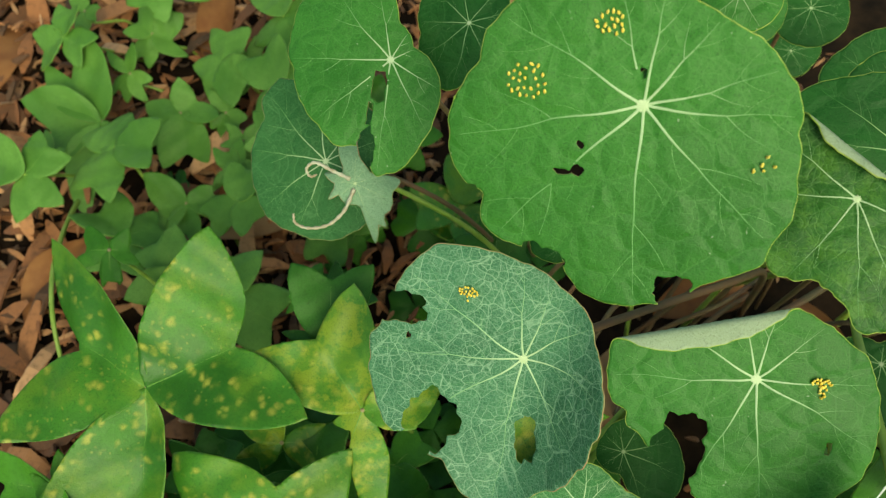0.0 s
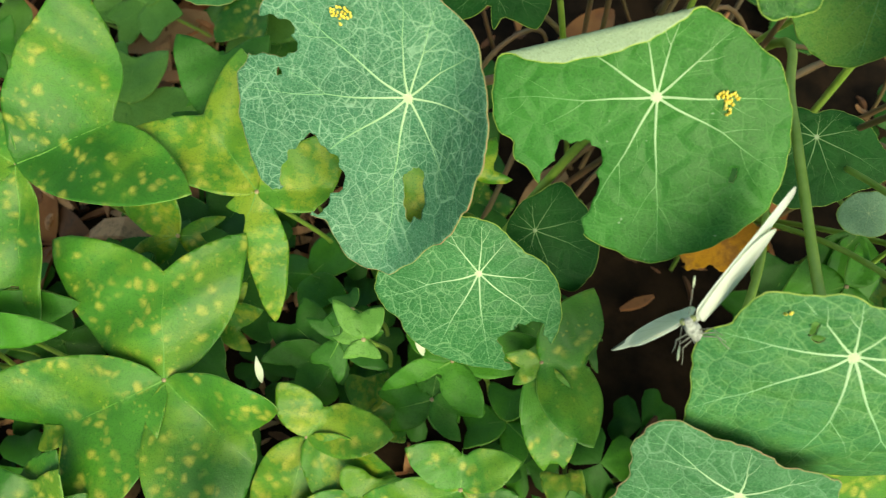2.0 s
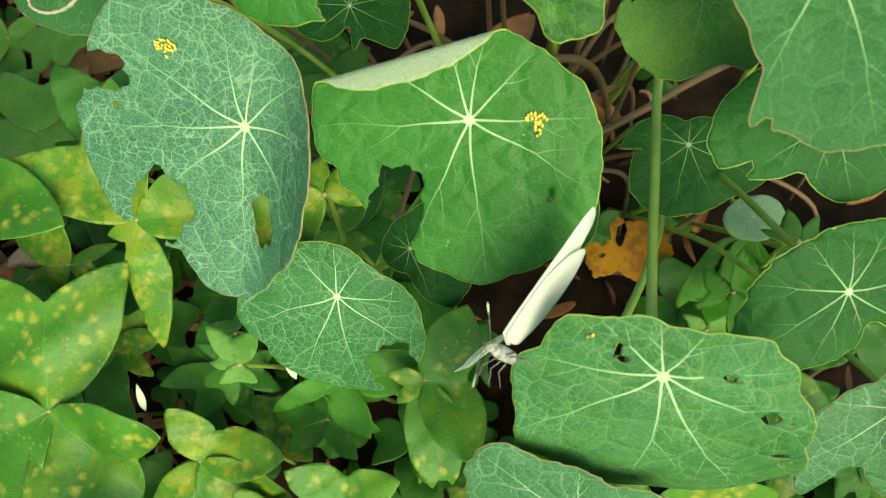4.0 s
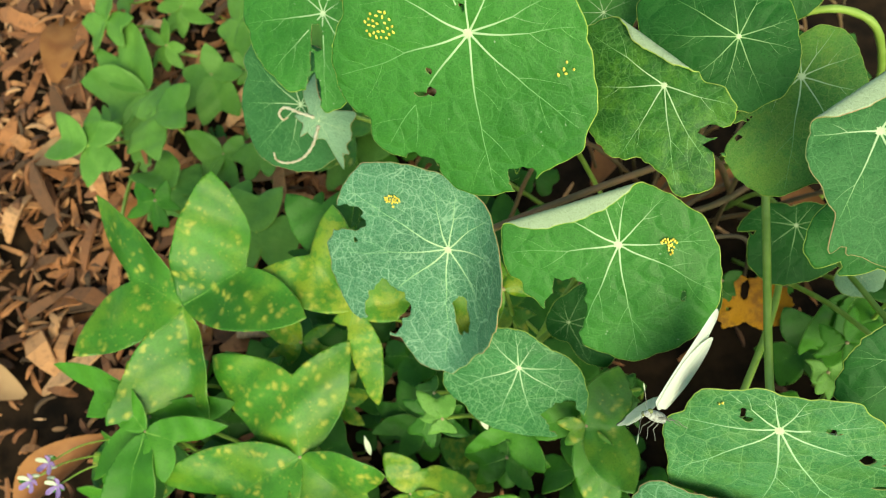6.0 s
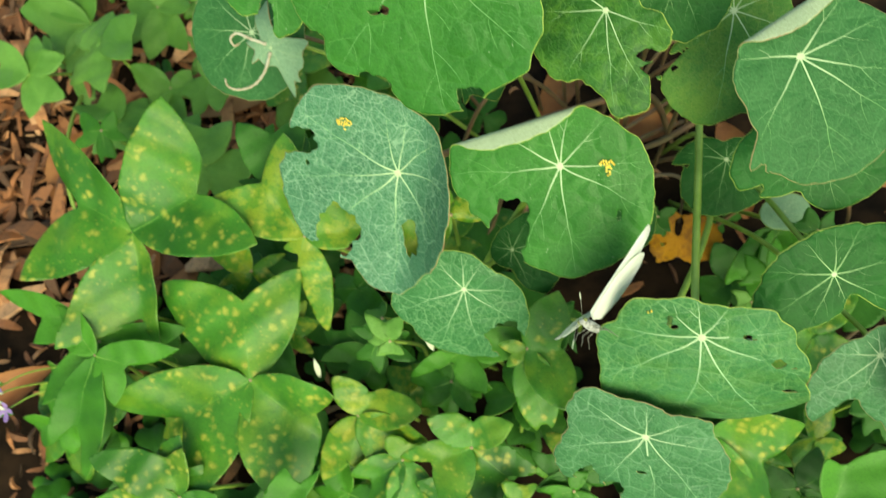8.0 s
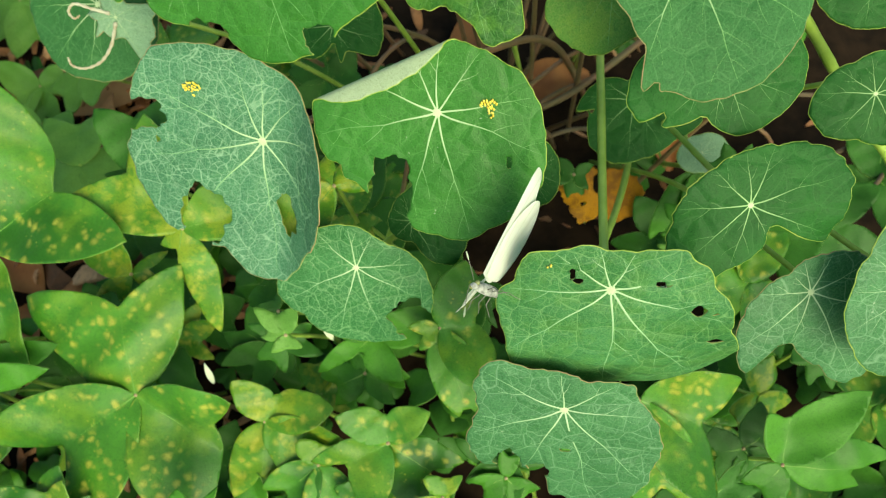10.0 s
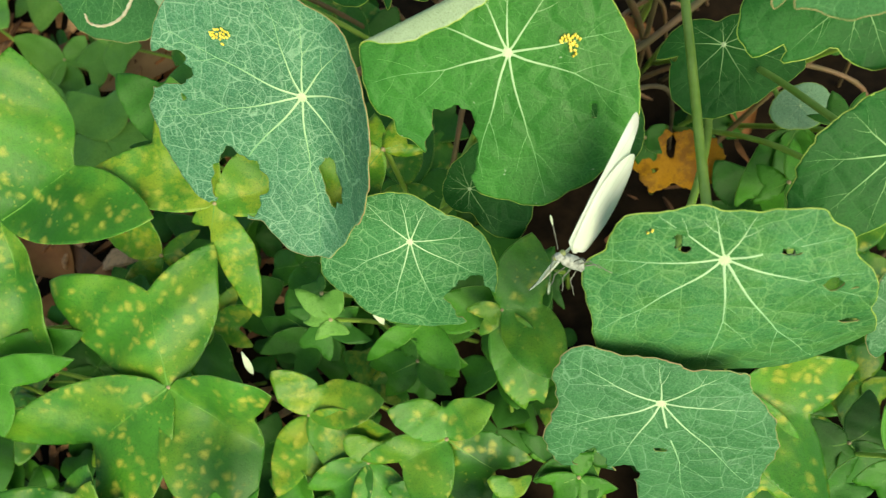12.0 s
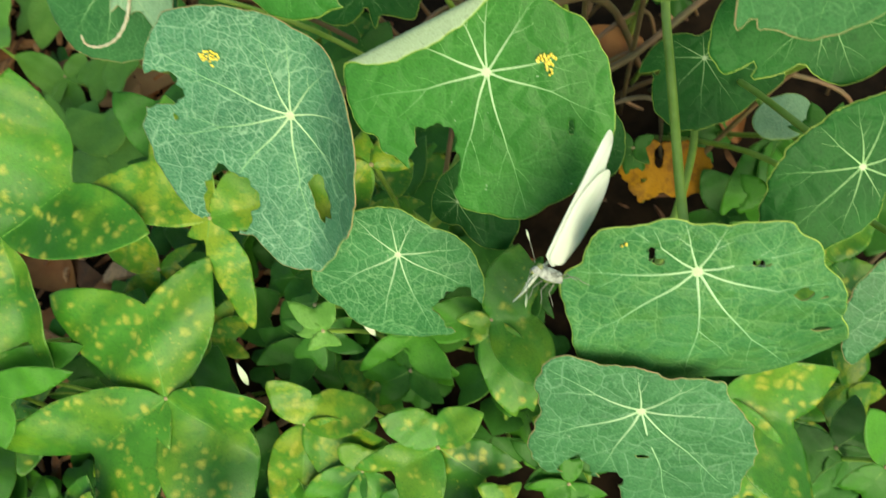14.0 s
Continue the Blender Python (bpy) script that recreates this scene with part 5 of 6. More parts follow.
LOOKS = {'O1': CLOVER, 'O2': CLOVER_YELLOW, 'O3': CLOVER, 'O6': CLOVER_YELLOW, 'O4': CLOVER, 'O9': CLOVER, 'O11': CLOVER, 'O14': CLOVER_YELLOW, 'O16': CLOVER_YELLOW, 'O15': CLOVER_YELLOW, 'O27': CLOVER_YELLOW, 'P1': CLOVER_SHADED, 'P3': CLOVER_PALE, 'P2': CLOVER_PLAIN, 'P4': CLOVER, 'P5': CLOVER_SHADED, 'P6': CLOVER, 'P7': CLOVER_PLAIN, 'P8': CLOVER_SHADED, 'P9': CLOVER_SHADED, 'P11': CLOVER, 'P15': CLOVER_PLAIN, 'P16': CLOVER_SHADED, 'P12': CLOVER_YELLOW, 'O8': CLOVER, 'O18': CLOVER_SHADED, 'O19': CLOVER_SHADED, 'O25': CLOVER_SHADED}
FULL = {'O8': 1.5, 'O7': 1.4, 'O6': 1.4, 'O4': 1.25, 'O1': 0.85, 'O9': 1.5, 'O10': 1.4, 'P3': 1.3, **{'P%d' % k: 1.7 for k in (1, 2, 4, 5, 8, 9, 10, 11, 12, 14, 15, 16)}}
for spec in CLOVERS:
    rng = random.Random(sum(ord(c) * (i + 5) for i, c in enumerate(spec['key'])))
    mat = LOOKS.get(spec['key'], CLOVER_PALE if spec['key'][0] == 'b' else CLOVER_PLAIN if rng.random() < 0.75 else CLOVER_SHADED)
    text = {"clover_spotted": "green clover leaf with pale yellow rust spots", "clover_yellowed": "yellowing clover leaf with rust blotches",
            "clover_pale": "fresh pale green clover leaf over wood mulch", "clover_green": "plain green three-part clover leaf", "clover_shaded": "low green clover leaf, shade put into its darker colour"}[mat.name]
    clover_leaf(spec['at'], spec['leaflets'], mat, rng, text, full=FULL.get(spec['key'], 1.6 if spec['key'][0] == 'b' else 1.1))


def build_undergrowth():
    """Low clover under the tall leaves: three kinds, copied at many places."""
    rng = random.Random(21)
    kinds = []
    for mat, text, reach in ((CLOVER_PLAIN, "small plain green clover leaf close to the soil", 16), (CLOVER_SHADED, "small clover leaf close to the soil, shade put into its colour", 17), (CLOVER_YELLOW, "small yellow-flecked clover leaf close to the soil", 16),
                            (CLOVER_SHADED, "broad clover leaf with shade put into its colour", 24), (CLOVER, "broad rust-spotted clover leaf in the shade", 23)):
        lf = []
        for k in range(3):
            a = 2 * math.pi * k / 3 + rng.uniform(-0.2, 0.2)
            r = reach * rng.uniform(0.9, 1.1)
            sp = rng.uniform(0.42, 0.55)
            lf.append(((r * math.cos(a - sp), r * math.sin(a - sp)), (r * math.cos(a + sp), r * math.sin(a + sp)), (r * 0.76 * math.cos(a), r * 0.76 * math.sin(a))))
        kinds.append(clover_leaf((-0.3, -0.3, 0.02), lf, mat, rng, text, facing=(0, 0, 1), stalk_to=(-0.295, -0.295, -0.045), step=0.0016, full=1.4))
    first = [True] * 5
    for k in range(150):
        x, y = rng.uniform(-0.15, 0.24), rng.uniform(-0.14, 0.22)
        z = rng.uniform(-0.016, 0.020)
        if 0.035 < x < 0.26 and 0.085 < y < 0.24 or 0.06 < x < 0.125 and 0.02 < y < 0.18:
            z = -0.015
            if rng.random() < 0.9:
                continue
        if x < -0.09 and y > 0.05 and rng.random() < 0.75:
            continue
        if y > 0.08 and rng.random() < 0.35:
            z -= 0.01
            continue
        i = rng.choice((0, 0, 1, 2, 3, 3, 4))
        m = Matrix.LocRotScale((x, y, z), Euler((rng.gauss(0.35, 0.25), rng.gauss(0, 0.25), rng.uniform(0, 6.28)), 'ZYX'), None)
        if first[i]:
            kinds[i].matrix_world = m
            first[i] = False
        else:
            copy_thing(kinds[i], m)


build_undergrowth()


def build_mulch_clover():
    """Clover leaves standing over the open mulch."""
    rng = random.Random(52)
    kinds = []
    for reach in (22, 25, 19):
        lf = []
        for k in range(3):
            a = 2 * math.pi * k / 3 + rng.uniform(-0.25, 0.25)
            r, sp = reach * rng.uniform(0.9, 1.12), rng.uniform(0.40, 0.58)
            lf.append(((r * math.cos(a - sp), r * math.sin(a - sp)), (r * math.cos(a + sp), r * math.sin(a + sp)), (r * 0.70 * math.cos(a), r * 0.70 * math.sin(a))))
        kinds.append(clover_leaf((-0.3, -0.3, 0.02), lf, CLOVER_PALE, rng, "fresh green clover leaf standing over wood mulch", facing=(0, 0, 1), stalk_to=(-0.295, -0.295, -0.045), step=0.0016, full=1.5))
    spots = [(-0.125, 0.235), (-0.155, 0.175), (-0.10, 0.16), (-0.145, 0.14), (-0.09, 0.215), (-0.08, 0.185), (-0.115, 0.125), (-0.06, 0.16), (-0.20, 0.235), (-0.10, 0.26), (-0.16, 0.27), (-0.07, 0.24), (-0.185, 0.155), (-0.09, 0.11)]
    for k, (x, y) in enumerate(spots):
        m = Matrix.LocRotScale((x, y, rng.uniform(0.004, 0.03)), Euler((rng.gauss(0.35, 0.2), rng.gauss(0, 0.25), rng.uniform(0, 6.28)), 'ZYX'), None)
        if k < 3:
            kinds[k].matrix_world = m
        else:
            copy_thing(kinds[k % 3], m)


build_mulch_clover()


def build_carpet():
    """A low carpet of countless tiny clover leaves under everything."""
    rng = random.Random(33)
    pieces, slots = [], []
    for k in range(210):
        x, y = rng.uniform(-0.16, 0.26), rng.uniform(-0.15, 0.20)
        if 0.035 < x < 0.26 and 0.03 < y < 0.24 and rng.random() < 0.9:
            continue
        if x < -0.07 and y > 0.06 and rng.random() < 0.7:
            continue
        z = ground_height(x, y) + rng.uniform(0.006, 0.018)
        m = Matrix.LocRotScale((x, y, z), Euler((rng.gauss(0.3, 0.25), rng.gauss(0, 0.25), rng.uniform(0, 6.28)), 'ZYX'), None)
        r = rng.uniform(0.009, 0.015)
        for j in range(3):
            a = 2 * math.pi * j / 3
            ring = []
            for i in range(14):
                w = (i / 13 * 2 - 1) * 0.95
                q = r * math.cos(w * 0.9) ** 0.5 * (0.80 + 0.24 * min(abs(w) * 2.6, 1)) * (1 if abs(w) < 0.9 else 0.8)
                ring.append(m @ Vector((q * math.cos(a + w * 0.95), q * math.sin(a + w * 0.95), 0.0016 * abs(w) - 0.02 * q)))
            v = [m @ Vector((0, 0, 0))] + ring
            v += [p - Vector((0, 0, 0.0003)) for p in v]
            n = 15
            f = [(0, i + 1, i + 2) for i in range(13)] + [(n, n + i + 2, n + i + 1) for i in range(13)]
            f += [(i + 1, n + i + 1, n + i + 2, i + 2) for i in range(13)]
            pieces.append((v, f))
            slots += [rng.choice((0, 0, 1))] * len(f)
    v, f = joined(pieces)
    ob = mesh_object("clover_carpet", v, f, [CLOVER_SHADED, CLOVER_PLAIN], None, slots)
    tagged(ob, "carpet of tiny low clover leaves over the soil", "clover", kind="stuff")


build_carpet()


# ---- eggs ----
def build_eggs():
    bm = bmesh.new()
    bmesh.ops.create_uvsphere(bm, u_segments=8, v_segments=6, radius=1.0)
    me = bpy.data.meshes.new("egg")
    for v in bm.verts:
        v.co.x *= 0.00028 * (1 - 0.25 * v.co.z)
        v.co.y *= 0.00028 * (1 - 0.25 * v.co.z)
        v.co.z *= 0.00058
    for f in bm.faces:
        f.smooth = True
    bm.to_mesh(me)
    bm.free()
    me.materials.append(EGG)
    rng = random.Random(11)
    for key, cx, cy, w, h, n, gap in EGGS:
        m, surf = SURFACES[key]
        spots, tries = [], 0
        while len(spots) < n and tries < 4000:
            tries += 1
            x, y = cx + rng.uniform(-w, w), cy + rng.uniform(-h, h)
            if ((x - cx) / w) ** 2 + ((y - cy) / h) ** 2 < 1 and all(math.hypot(x - a, y - b) > gap for a, b in spots):
                spots.append((x, y))
        for x, y in spots:
            p = surf(np.array([[x / 1000, y / 1000]]))[0]
            ob = new("butterfly_egg", me)
            ob.matrix_world = m @ Matrix.LocRotScale(Vector(p) + Vector((0, 0, 0.00045)), Euler((rng.gauss(-0.65, 0.25), rng.gauss(0, 0.3), 0)), None)
            tagged(ob, "tiny golden yellow butterfly egg on a leaf", "egg", "butterfly eggs")


EGGS = [
    ('A', -20.4, 2.0, 3.9, 3.0, 25, 1.10),
    ('A', -7.5, 13.1, 2.5, 1.9, 16, 0.9),
    ('A', 21.3, -7.4, 1.8, 1.9, 5, 1.00),
    ('B', -14.2, 15.9, 2.2, 1.2, 19, 0.56),
    ('B', -14.3, 13.3, 0.5, 0.6, 1, 0.7),
    ('C', 11.8, 1.7, 1.9, 0.9, 12, 0.56),
    ('C', 12.4, -0.4, 0.9, 1.2, 7, 0.56),
    ('E', -13.2, 7.4, 0.9, 0.5, 2, 0.80),
]
build_eggs()


# ---- loose stems ----
def loose_stem(points, r0, r1, material, label):
    pts = spline(points, 8)
    n = len(pts)
    v, f = tube(pts, [(r0 + (r1 - r0) * i / (n - 1)) * (1 + 0.06 * math.sin(i * 1.7)) for i in range(n)], 9)
    tagged(mesh_object("stem", v, f, material), label, "stem", "stems")


loose_stem([(0.145, 0.10, 0.13), (0.157, 0.09, 0.12), (0.186, 0.082, 0.08), (0.21, 0.065, 0.05), (0.235, 0.05, -0.03)], 0.0014, 0.0018, STALK, "thick pale green stem arching down to the soil")
loose_stem([(0.10, 0.165, 0.07), (0.124, 0.156, 0.10), (0.14, 0.155, 0.10), (0.15, 0.151, 0.09), (0.156, 0.145, 0.06), (0.158, 0.14, -0.03)], 0.0012, 0.0014, STALK, "pale green arching stem in the shade")
loose_stem([(0.06, 0.11, -0.03), (0.085, 0.115, 0.02), (0.11, 0.12, 0.035), (0.15, 0.15, 0.03), (0.2, 0.2, -0.02)], 0.0012, 0.0014, RUNNER, "dry brown creeping stem near the soil")
loose_stem([(0.13, 0.16, -0.025), (0.10, 0.13, 0.01), (0.075, 0.105, 0.01), (0.06, 0.085, -0.03)], 0.0011, 0.0009, RUNNER, "thin brown creeping stem near the soil")
rng = random.Random(17)
for k in range(18):
    x, y = rng.uniform(0.03, 0.24), rng.uniform(0.07, 0.24)
    a, l = rng.uniform(-0.4, 1.2), rng.uniform(0.06, 0.12)
    p = [(x - l / 2 * math.cos(a), y - l / 2 * math.sin(a), -0.03), (x - l / 4 * math.cos(a), y - l / 4 * math.sin(a), rng.uniform(0.0, 0.02)),
         (x, y + rng.uniform(-0.01, 0.01), rng.uniform(0.015, 0.05)), (x + l / 3 * math.cos(a), y + l / 3 * math.sin(a), rng.uniform(0.0, 0.03)), (x + l / 2 * math.cos(a), y + l / 2 * math.sin(a), -0.03)]
    loose_stem(p, 0.0011, 0.0007, RUNNER if k % 3 else DRY_DARK, "thin dry brown stem tangled in the shade")
loose_stem([(-0.19, 0.19, -0.03), (-0.175, 0.14, 0.0), (-0.16, 0.10, 0.01), (-0.15, 0.06, -0.03)], 0.0011, 0.0008, STALK, "thin green stem lying over mulch")


# ---- dead leaves ----
def dead_leaf(at, turn, length, width, material, label, curl=0.3, tilt=(0, 0)):
    n, w = 14, 7
    verts, faces = [], []
    for s in (1, -1):
        for i in range(n + 1):
            t = i / n
            half = width / 2 * math.sin(math.pi * min(t * 0.94 + 0.03, 1)) ** 0.75
            for k in range(w + 1):
                c = k / w * 2 - 1
                z = curl * half * c * c * 1.4 + 0.1 * length * math.sin(math.pi * t) + 0.02 * width * math.sin(9 * t + 3 * c)
                verts.append(((t - 0.5) * length, half * c, z + s * 0.00015))
    m = (n + 1) * (w + 1)
    for i in range(n):
        for k in range(w):
            a = i * (w + 1) + k
            faces.append((a, a + w + 1, a + w + 2, a + 1))
            faces.append((m + a, m + a + 1, m + a + w + 2, m + a + w + 1))
    ob = mesh_object("dead_leaf", verts, faces, material)
    ob.matrix_world = pose(*at, tilt[0], tilt[1], turn)
    tagged(ob, label, "dead leaf", "dead leaves")


dead_leaf((0.073, 0.178, -0.018), 62, 0.06, 0.018, DEAD, "reddish brown dead leaf lying on the soil")
dead_leaf((0.105, 0.150, -0.020), 20, 0.045, 0.022, DEAD, "curled brown dead leaf on the soil", 0.5)
dead_leaf((0.062, 0.10, -0.018), 75, 0.05, 0.02, DEAD_PALE, "tan dead leaf lying on the soil")
dead_leaf((0.150, 0.130, -0.016), 100, 0.05, 0.018, DEAD, "curled brown dead leaf on the soil", 0.5)
rng = random.Random(8)
for k in range(26):
    x, y = rng.uniform(-0.36, -0.09), rng.uniform(0.0, 0.38)
    dead_leaf((x, y, ground_height(x, y) + 0.009), rng.uniform(0, 360), rng.uniform(0.03, 0.06), rng.uniform(0.012, 0.024), DEAD_PALE if rng.random() < 0.5 else DEAD,
              "dry curled brown leaf on wood mulch", rng.uniform(0.1, 0.6), (rng.gauss(0, 15), rng.gauss(0, 12)))


def orange_leaf():
    rim = [(10, 15.0), (50, 11.0), (85, 8.0), (120, 12.0), (170, 16.0), (200, 13.0), (235, 14.0), (265, 8.0), (290, 12.0), (330, 16.0)]
    outline, _ = rim_outline(rim, random.Random(3), 0.03)
    surf = leaf_surface(0.015, 0.15, 0.10, 1.0)
    verts, faces, slots, runs, field = blade_mesh(outline, [(-0.001, 0.004, 0.0016, 0.005), (-0.007, -0.004, 0.0012, 0.0010)], surf, 0.0009, 0.0003)
    ob = mesh_object("dead_leaf", verts, faces, [ORANGE, ORANGE, DEAD], None, slots)
    ob.matrix_world = facing_matrix((0.117, 0.083, 0.022), (-0.1, -0.5, 0.85))
    tagged(ob, "orange withered nasturtium leaf with brown patches near the soil", "dead leaf", "dead leaves")


orange_leaf()


# ---- dried strands on the shredded leaf, white scraps, small flowers ----
def strands():
    m, surf = SURFACES['S']
    for ctrl in (((0, -2, 0), (-3, -11, 1), (-9, -17, 0.5), (-17, -19, -0.5), (-22, -17.5, 0.5), (-23, -14, 1)), ((-2, 1.5, 0), (-9, 4, 1.2), (-16, 6.5, 1), (-19.5, 4, 0.5), (-18, 1, 0), (-15.5, 2, -0.5))):
        pts = spline([tuple(c * 0.72 / 1000 for c in p) for p in ctrl], 8)
        v, f = tube(pts, [0.00055 - 0.00025 * i / len(pts) + 0.00012 * math.sin(i * 1.9) for i in range(len(pts))], 6)
        ob = mesh_object("dry_strand", v, f, DRY)
        ob.matrix_world = m
        tagged(ob, "dried pale leaf vein strand, curled at the end", "leaf strand", "dried strands")


strands()


def scrap(at, turn, length, facing):
    outline = np.array([(0.115 * length * math.sin(w) * abs(math.sin(w)) * (1 - 0.3 * math.cos(w)), 0.5 * length * math.cos(w)) for w in np.linspace(0, 2 * math.pi, 40, endpoint=False)])
    surf = leaf_surface(length, -0.2, 0.05, 1.2)
    verts, faces, slots, runs, field = blade_mesh(outline, (), surf, 0.0006, 0.0002)
    ob = mesh_object("petal_scrap", verts, faces, PETAL_WHITE, None)
    ob.matrix_world = facing_matrix(at, facing) @ pose(0, 0, 0, 0, 0, turn)
    tagged(ob, "small creamy white petal scrap caught on clover", "petal")


scrap((-0.0178, 0.0155, 0.0605), 12, 0.0085, (0.3, -0.6, 0.75))
scrap((0.0235, 0.0235, 0.078), 20, 0.0095, (0.5, -0.6, 0.65))


def flower(at, rng):
    ob = new("clover_flower")
    ob.matrix_world = facing_matrix(at, (0.1, -0.5, 0.85)) @ Matrix.Scale(0.62, 4)
    tagged(ob, "tiny purple clover flower with pale green buds", "flower", "clover flowers")
    for k in range(5):
        a = 2 * math.pi * k / 5
        outline = np.array([(0.0033 + 0.0033 * math.cos(w), 0.0013 * math.sin(w) * (1.2 + 0.6 * math.cos(w))) for w in np.linspace(0, 2 * math.pi, 24, endpoint=False)])
        c, s = math.cos(a), math.sin(a)
        outline = outline @ np.array([[c, s], [-s, c]])
        verts, faces, slots, runs, field = blade_mesh(outline, (), leaf_surface(0.006, 0.5, 0.02, k), 0.0007, 0.00015)
        mesh_object("petal", verts, faces, PURPLE if k != 2 else PETAL_WHITE, ob)
    inv = ob.matrix_world.inverted()
    petiole("stalk", [(0, 0, 0), inv @ (Vector(at) + Vector((0.01, 0.01, -0.012))), inv @ (Vector(at) + Vector((0.03, 0.02, -0.05))), inv @ Vector((at[0] + 0.03, at[1] + 0.02, GROUND))], 0.0005, 0.0007, ob)
    for k in range(4):
        bm = bmesh.new()
        bmesh.ops.create_uvsphere(bm, u_segments=8, v_segments=6, radius=0.0015)
        bmesh.ops.transform(bm, matrix=pose(rng.uniform(-0.006, 0.004), rng.uniform(-0.005, 0.005), -0.001) @ Matrix.Diagonal((1.9, 0.8, 0.8, 1)), verts=bm.verts)
        part("bud", bm, PETAL_WHITE if k % 2 else CLOVER_PLAIN, ob)


rng = random.Random(4)
for at in ((-0.150, -0.003, 0.050), (-0.137, -0.004, 0.052), (-0.146, 0.004, 0.048)):
    flower(at, rng)


# ---- butterflies ----
def wing_mesh(name, ctrl, tip, parent, thick=0.00012):
    """A wing in its plane: root at the origin, x forward, y outward; its dark tip beyond a slanting line."""
    out = np.array([(q[0], q[1]) for q in spline([(*c, 0) for c in ctrl + ctrl[:1]], 6)[:-1]]) / 1000
    size = float(np.hypot(*out.T).max())
    def surf(p):
        z = 0.025 * size * np.sin(p[:, 1] / size * 2.2) + 0.008 * size * np.sin(p[:, 0] / size * 14)
        return np.stack([p[:, 0], p[:, 1], z], 1)
    verts, faces, slots, runs, field = blade_mesh(out, (), surf, 0.0009, thick)
    idx = []
    for f, side in zip(faces, slots):
        c = np.mean([verts[i][:2] for i in f], axis=0) * 1000
        idx.append(1 if tip and side == 0 and c[0] * 0.55 + abs(c[1]) > tip + 0.8 * math.sin(c[0] * 1.3) else 0)
    return mesh_object(name, verts, faces, [WING, WING_TIP], parent, idx)


FORE = [(2.6, 0), (4.8, 6.2), (8.4, 15), (11, 22.5), (10.5, 24.2), (7, 23.3), (3, 20.2), (-1, 16.8), (-2.6, 12.4), (-2.6, 6.2), (-1.8, 0)]
HIND = [(1.4, 0), (1.6, 6.2), (1, 13), (-1.5, 18.6), (-4.8, 20), (-7.4, 17.0), (-8.3, 11.5), (-7.6, 6), (-5.4, 1.5), (-3.2, 0)]


def butterfly(label, hind_turn=(0, 0)):
    b = new("butterfly")
    b.empty_display_size = 0.01
    tagged(b, label, "butterfly", "white butterflies")
    for name, rings, mat in (("abdomen", [(-0.017, 0.0005), (-0.015, 0.0013), (-0.011, 0.0018), (-0.006, 0.0019), (-0.003, 0.0016)], FUR),
                             ("thorax", [(-0.0045, 0.0012), (-0.003, 0.0021), (0.0, 0.0024), (0.003, 0.0021), (0.0045, 0.0011)], FUR),
                             ("head", [(0.004, 0.0006), (0.0045, 0.0013), (0.006, 0.0014), (0.007, 0.0008)], FUR)):
        pts = [(x, 0, -0.0006 if name != "abdomen" else -0.0006 - 0.06 * abs(x)) for x, r in rings]
        v, f = tube(pts, [r * 0.56 for x, r in rings], 12)
        mesh_object(name, v, f, mat, b)
    for s in (1, -1):
        bm = bmesh.new()
        bmesh.ops.create_uvsphere(bm, u_segments=10, v_segments=8, radius=0.00062)
        bmesh.ops.translate(bm, vec=(0.0058, s * 0.0008, -0.0003), verts=bm.verts)
        part("eye", bm, EYE_GREEN, b)
        pts = spline([(0.0065, s * 0.0005, 0.0004), (0.0082, s * 0.0016, 0.0018), (0.0105, s * 0.0028, 0.0032)] if s > 0 else [(0.0065, -0.0005, 0.0), (0.0080, -0.0014, -0.0020), (0.0090, -0.0026, -0.0048)], 6)
        v, f = tube(pts, [0.00007] * len(pts), 5)
        ant = mesh_object("antenna", v, f, LEG, b)
        e = Vector(pts[-1])
        way = (e - Vector(pts[-2])).normalized()
        v, f = tube([e, e + 0.0007 * way, e + 0.0016 * way, e + 0.0023 * way], [0.00009, 0.00018, 0.0002, 0.00007], 6)
        mesh_object("club", v, f, PETAL_WHITE, ant)
        for k in range(3):
            x = 0.0025 - 0.0025 * k
            pts = [(x, s * 0.001, -0.0016), (x + 0.001 - 0.001 * k, s * 0.003, -0.0022), (x + 0.002 - 0.002 * k, s * 0.0036, -0.0036), (x + 0.003 - 0.003 * k, s * 0.0042, -0.0044)]
            v, f = tube(pts, [0.00013, 0.0001, 0.00008, 0.00006], 5)
            mesh_object("leg", v, f, LEG, b)
    wings = []
    for s, turn in zip((1, -1), hind_turn):
        fore = wing_mesh("forewing", [(x, s * y) for x, y in FORE], 27.2, b)
        hind = wing_mesh("hindwing", [(x, s * y) for x, y in HIND], None, fore)
        hind.matrix_local = pose(0, 0, -0.0004, 0, 0, s * turn)
        wings.append(fore)
    return b, wings


def wing_pose(side, lift, sweep=0.0, twist=0.0):
    """A wing raised by lift degrees from level (90: upright)."""
    return pose(0.001, side * 0.0014, 0.0012) @ pose(0, 0, 0, side * lift) @ pose(0, 0, 0, 0, 0, side * sweep) @ Matrix.Rotation(radians(twist), 4, Vector((10.8, side * 23.5, 0)))


def body_pose(at, head, back):
    f = Vector(head).normalized()
    d = Vector(back)
    d = (d - d.dot(f) * f).normalized()
    l = d.cross(f)
    return Matrix(((f[0], l[0], d[0], at[0]), (f[1], l[1], d[1], at[1]), (f[2], l[2], d[2], at[2]), (0, 0, 0, 1)))


sitting, sitting_wings = butterfly("white butterfly clinging to a leaf edge, wings half raised", (-20.7, -30))
flying, flying_wings = butterfly("white butterfly flying past low over the clover")


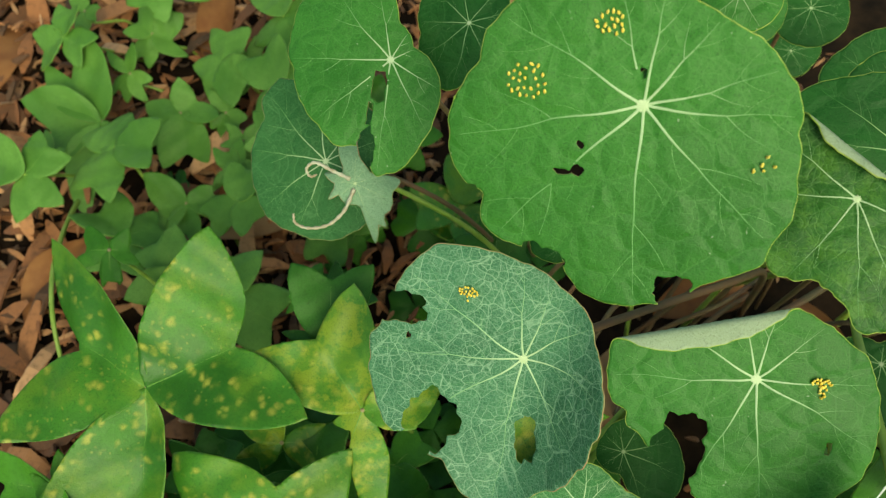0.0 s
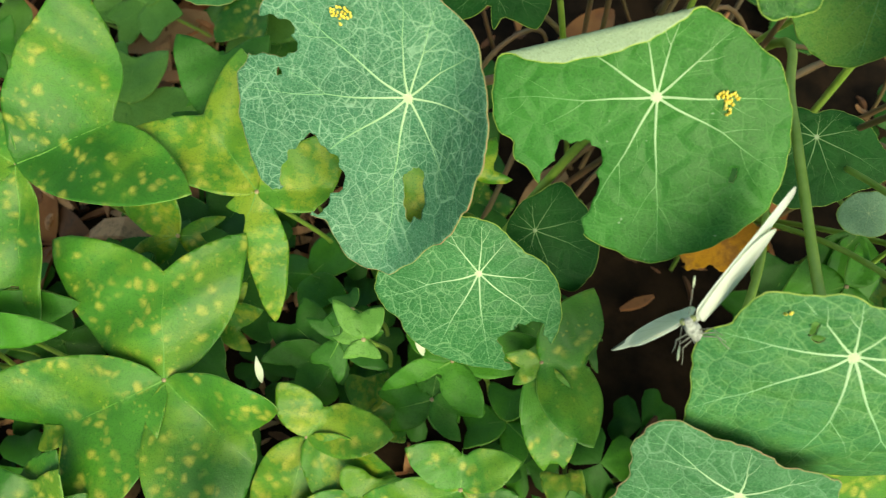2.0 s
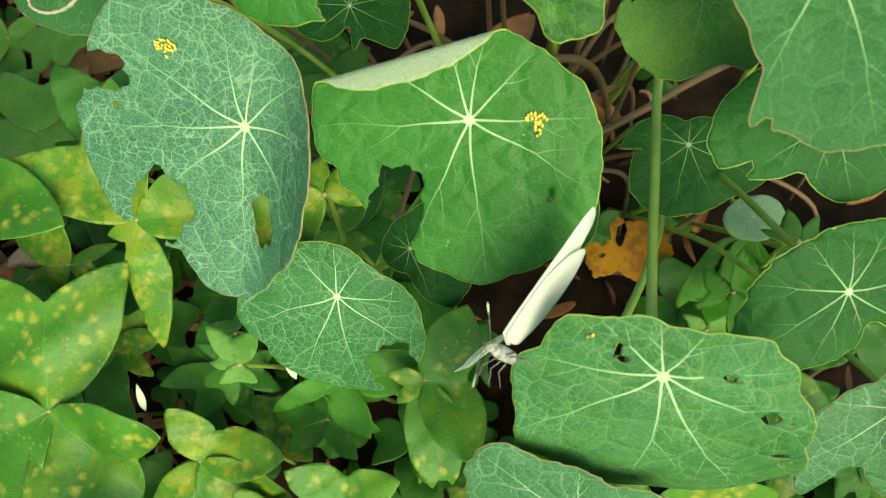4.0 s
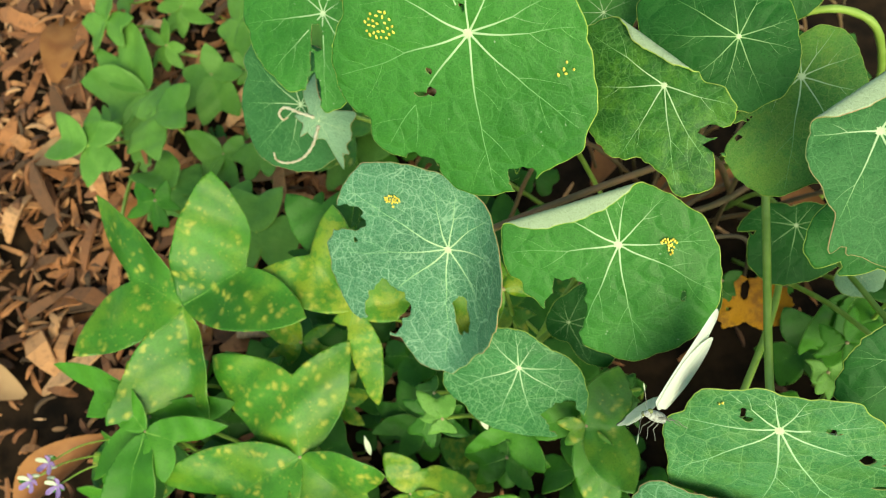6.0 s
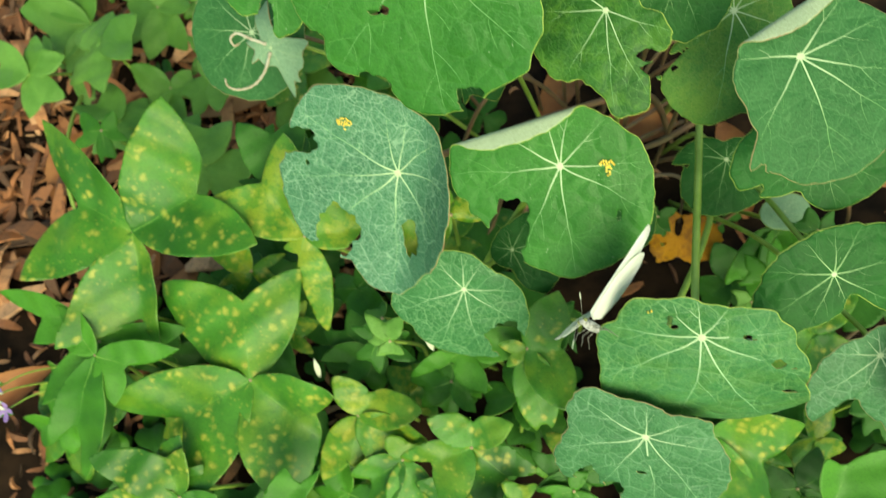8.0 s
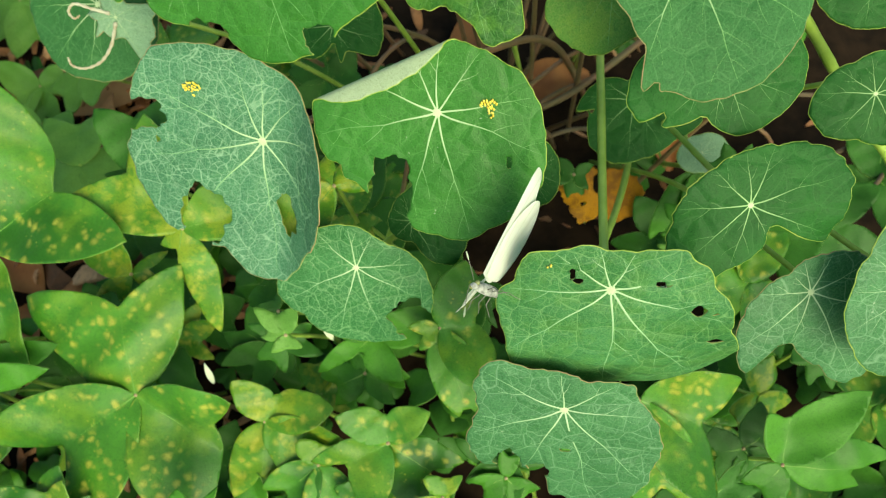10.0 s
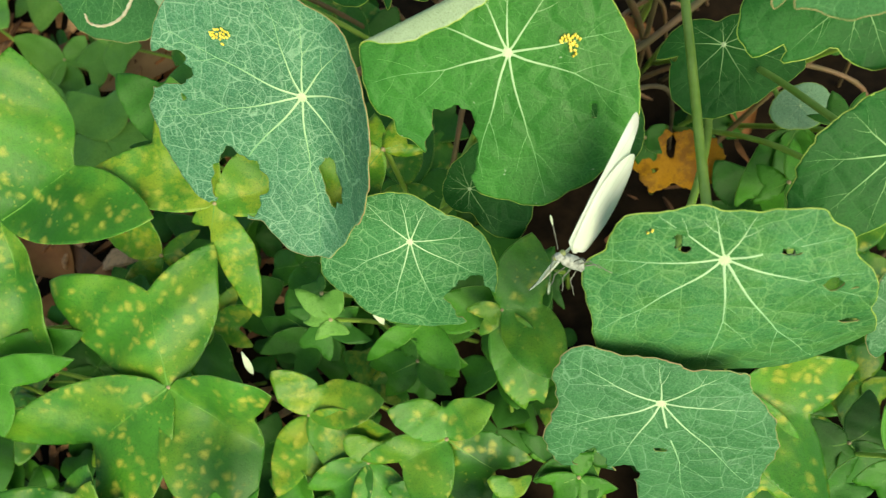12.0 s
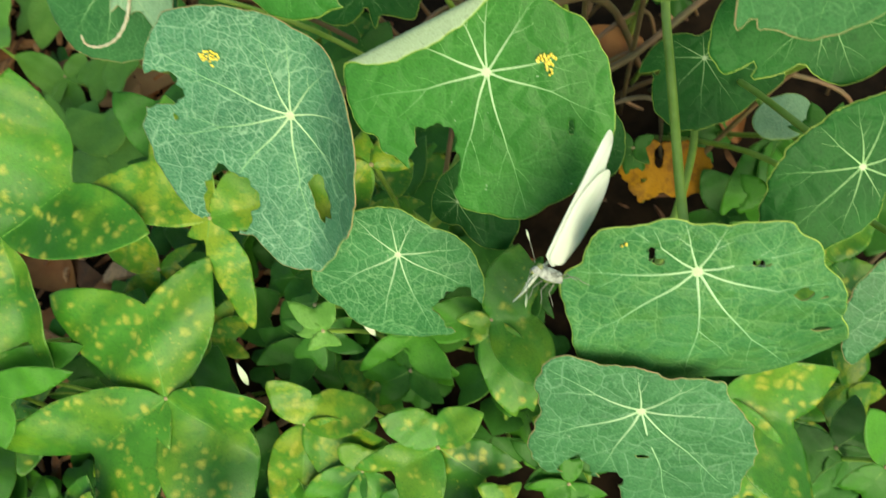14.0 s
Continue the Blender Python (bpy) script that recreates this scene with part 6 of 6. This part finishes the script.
FLIGHT = [
    (6.1, (-0.0649, 0.0413, 0.1921), (0.11, 0.78, -0.62), (0.65, -0.53, -0.55)),
    (6.2, (-0.0613, 0.0284, 0.1842), (0.88, -0.31, -0.36), (0.25, -0.34, 0.90)),
    (6.3, (-0.0457, 0.0189, 0.1699), (-0.07, 0.44, -0.89), (0.98, 0.20, 0.02)),
    (6.4, (-0.0378, 0.0185, 0.1647), (0.52, 0.56, 0.65), (0.44, -0.82, 0.37)),
    (6.5, (-0.0408, 0.0356, 0.1704), (0.13, 0.71, 0.69), (0.89, 0.23, -0.40)),
    (6.6, (-0.0543, 0.0571, 0.1878), (0.11, 0.61, -0.79), (-0.23, -0.75, -0.62)),
    (6.7, (-0.0562, 0.0630, 0.1908), (0.67, 0.68, 0.31), (-0.26, 0.61, -0.75)),
]
BEATS = ([(6.10, 21), (6.15, 32), (6.20, 42), (6.25, 51), (6.30, 59), (6.35, 56), (6.40, 53), (6.45, 55), (6.50, 57), (6.55, 69), (6.60, 80), (6.65, 74), (6.70, 68)],
         [(6.10, 23), (6.15, 52), (6.20, 80), (6.25, 71), (6.30, 62), (6.35, 71), (6.40, 80), (6.45, 49), (6.50, 17), (6.55, 39), (6.60, 60), (6.65, 59), (6.70, 57)])


# ---- what moves ----
def motions():
    hold = body_pose((0.0707, 0.0185, 0.1336), (-0.438, -0.049, 0.898), (-0.318, 0.943, -0.103))
    walk(sitting, [(0.0, hold), (14.0, hold)])
    for w, s, lift, sweep, twist in zip(sitting_wings, (1, -1), (32, 19), (17.7, 75), (0, -45)):
        walk(w, [(0.0, wing_pose(s, lift - 1, sweep, twist)), (3.2, wing_pose(s, lift, sweep, twist)), (8.7, wing_pose(s, lift + 0.5, sweep, twist)), (14.0, wing_pose(s, lift, sweep, twist))])
    far = (-0.45, 0.30, 0.25)
    rows = [(0.0, far, (1, 0, 0), (0, -0.3, 1)), (5.8, far, (1, 0, 0), (0, -0.3, 1))]
    rows += FLIGHT
    away = (-0.40, 0.45, 0.35)
    rows += [(7.0, away, (-0.6, 0.7, 0.3), (0, -0.3, 1)), (14.0, away, (-0.6, 0.7, 0.3), (0, -0.3, 1))]
    walk(flying, [(t, body_pose(p, h, b)) for t, p, h, b in rows])
    for w, s, beat in zip(flying_wings, (1, -1), BEATS):
        walk(w, [(t, wing_pose(s, a)) for t, a in [(0.0, 20), (6.0, 20)] + beat + [(6.8, 40), (14.0, 40)]])


motions()
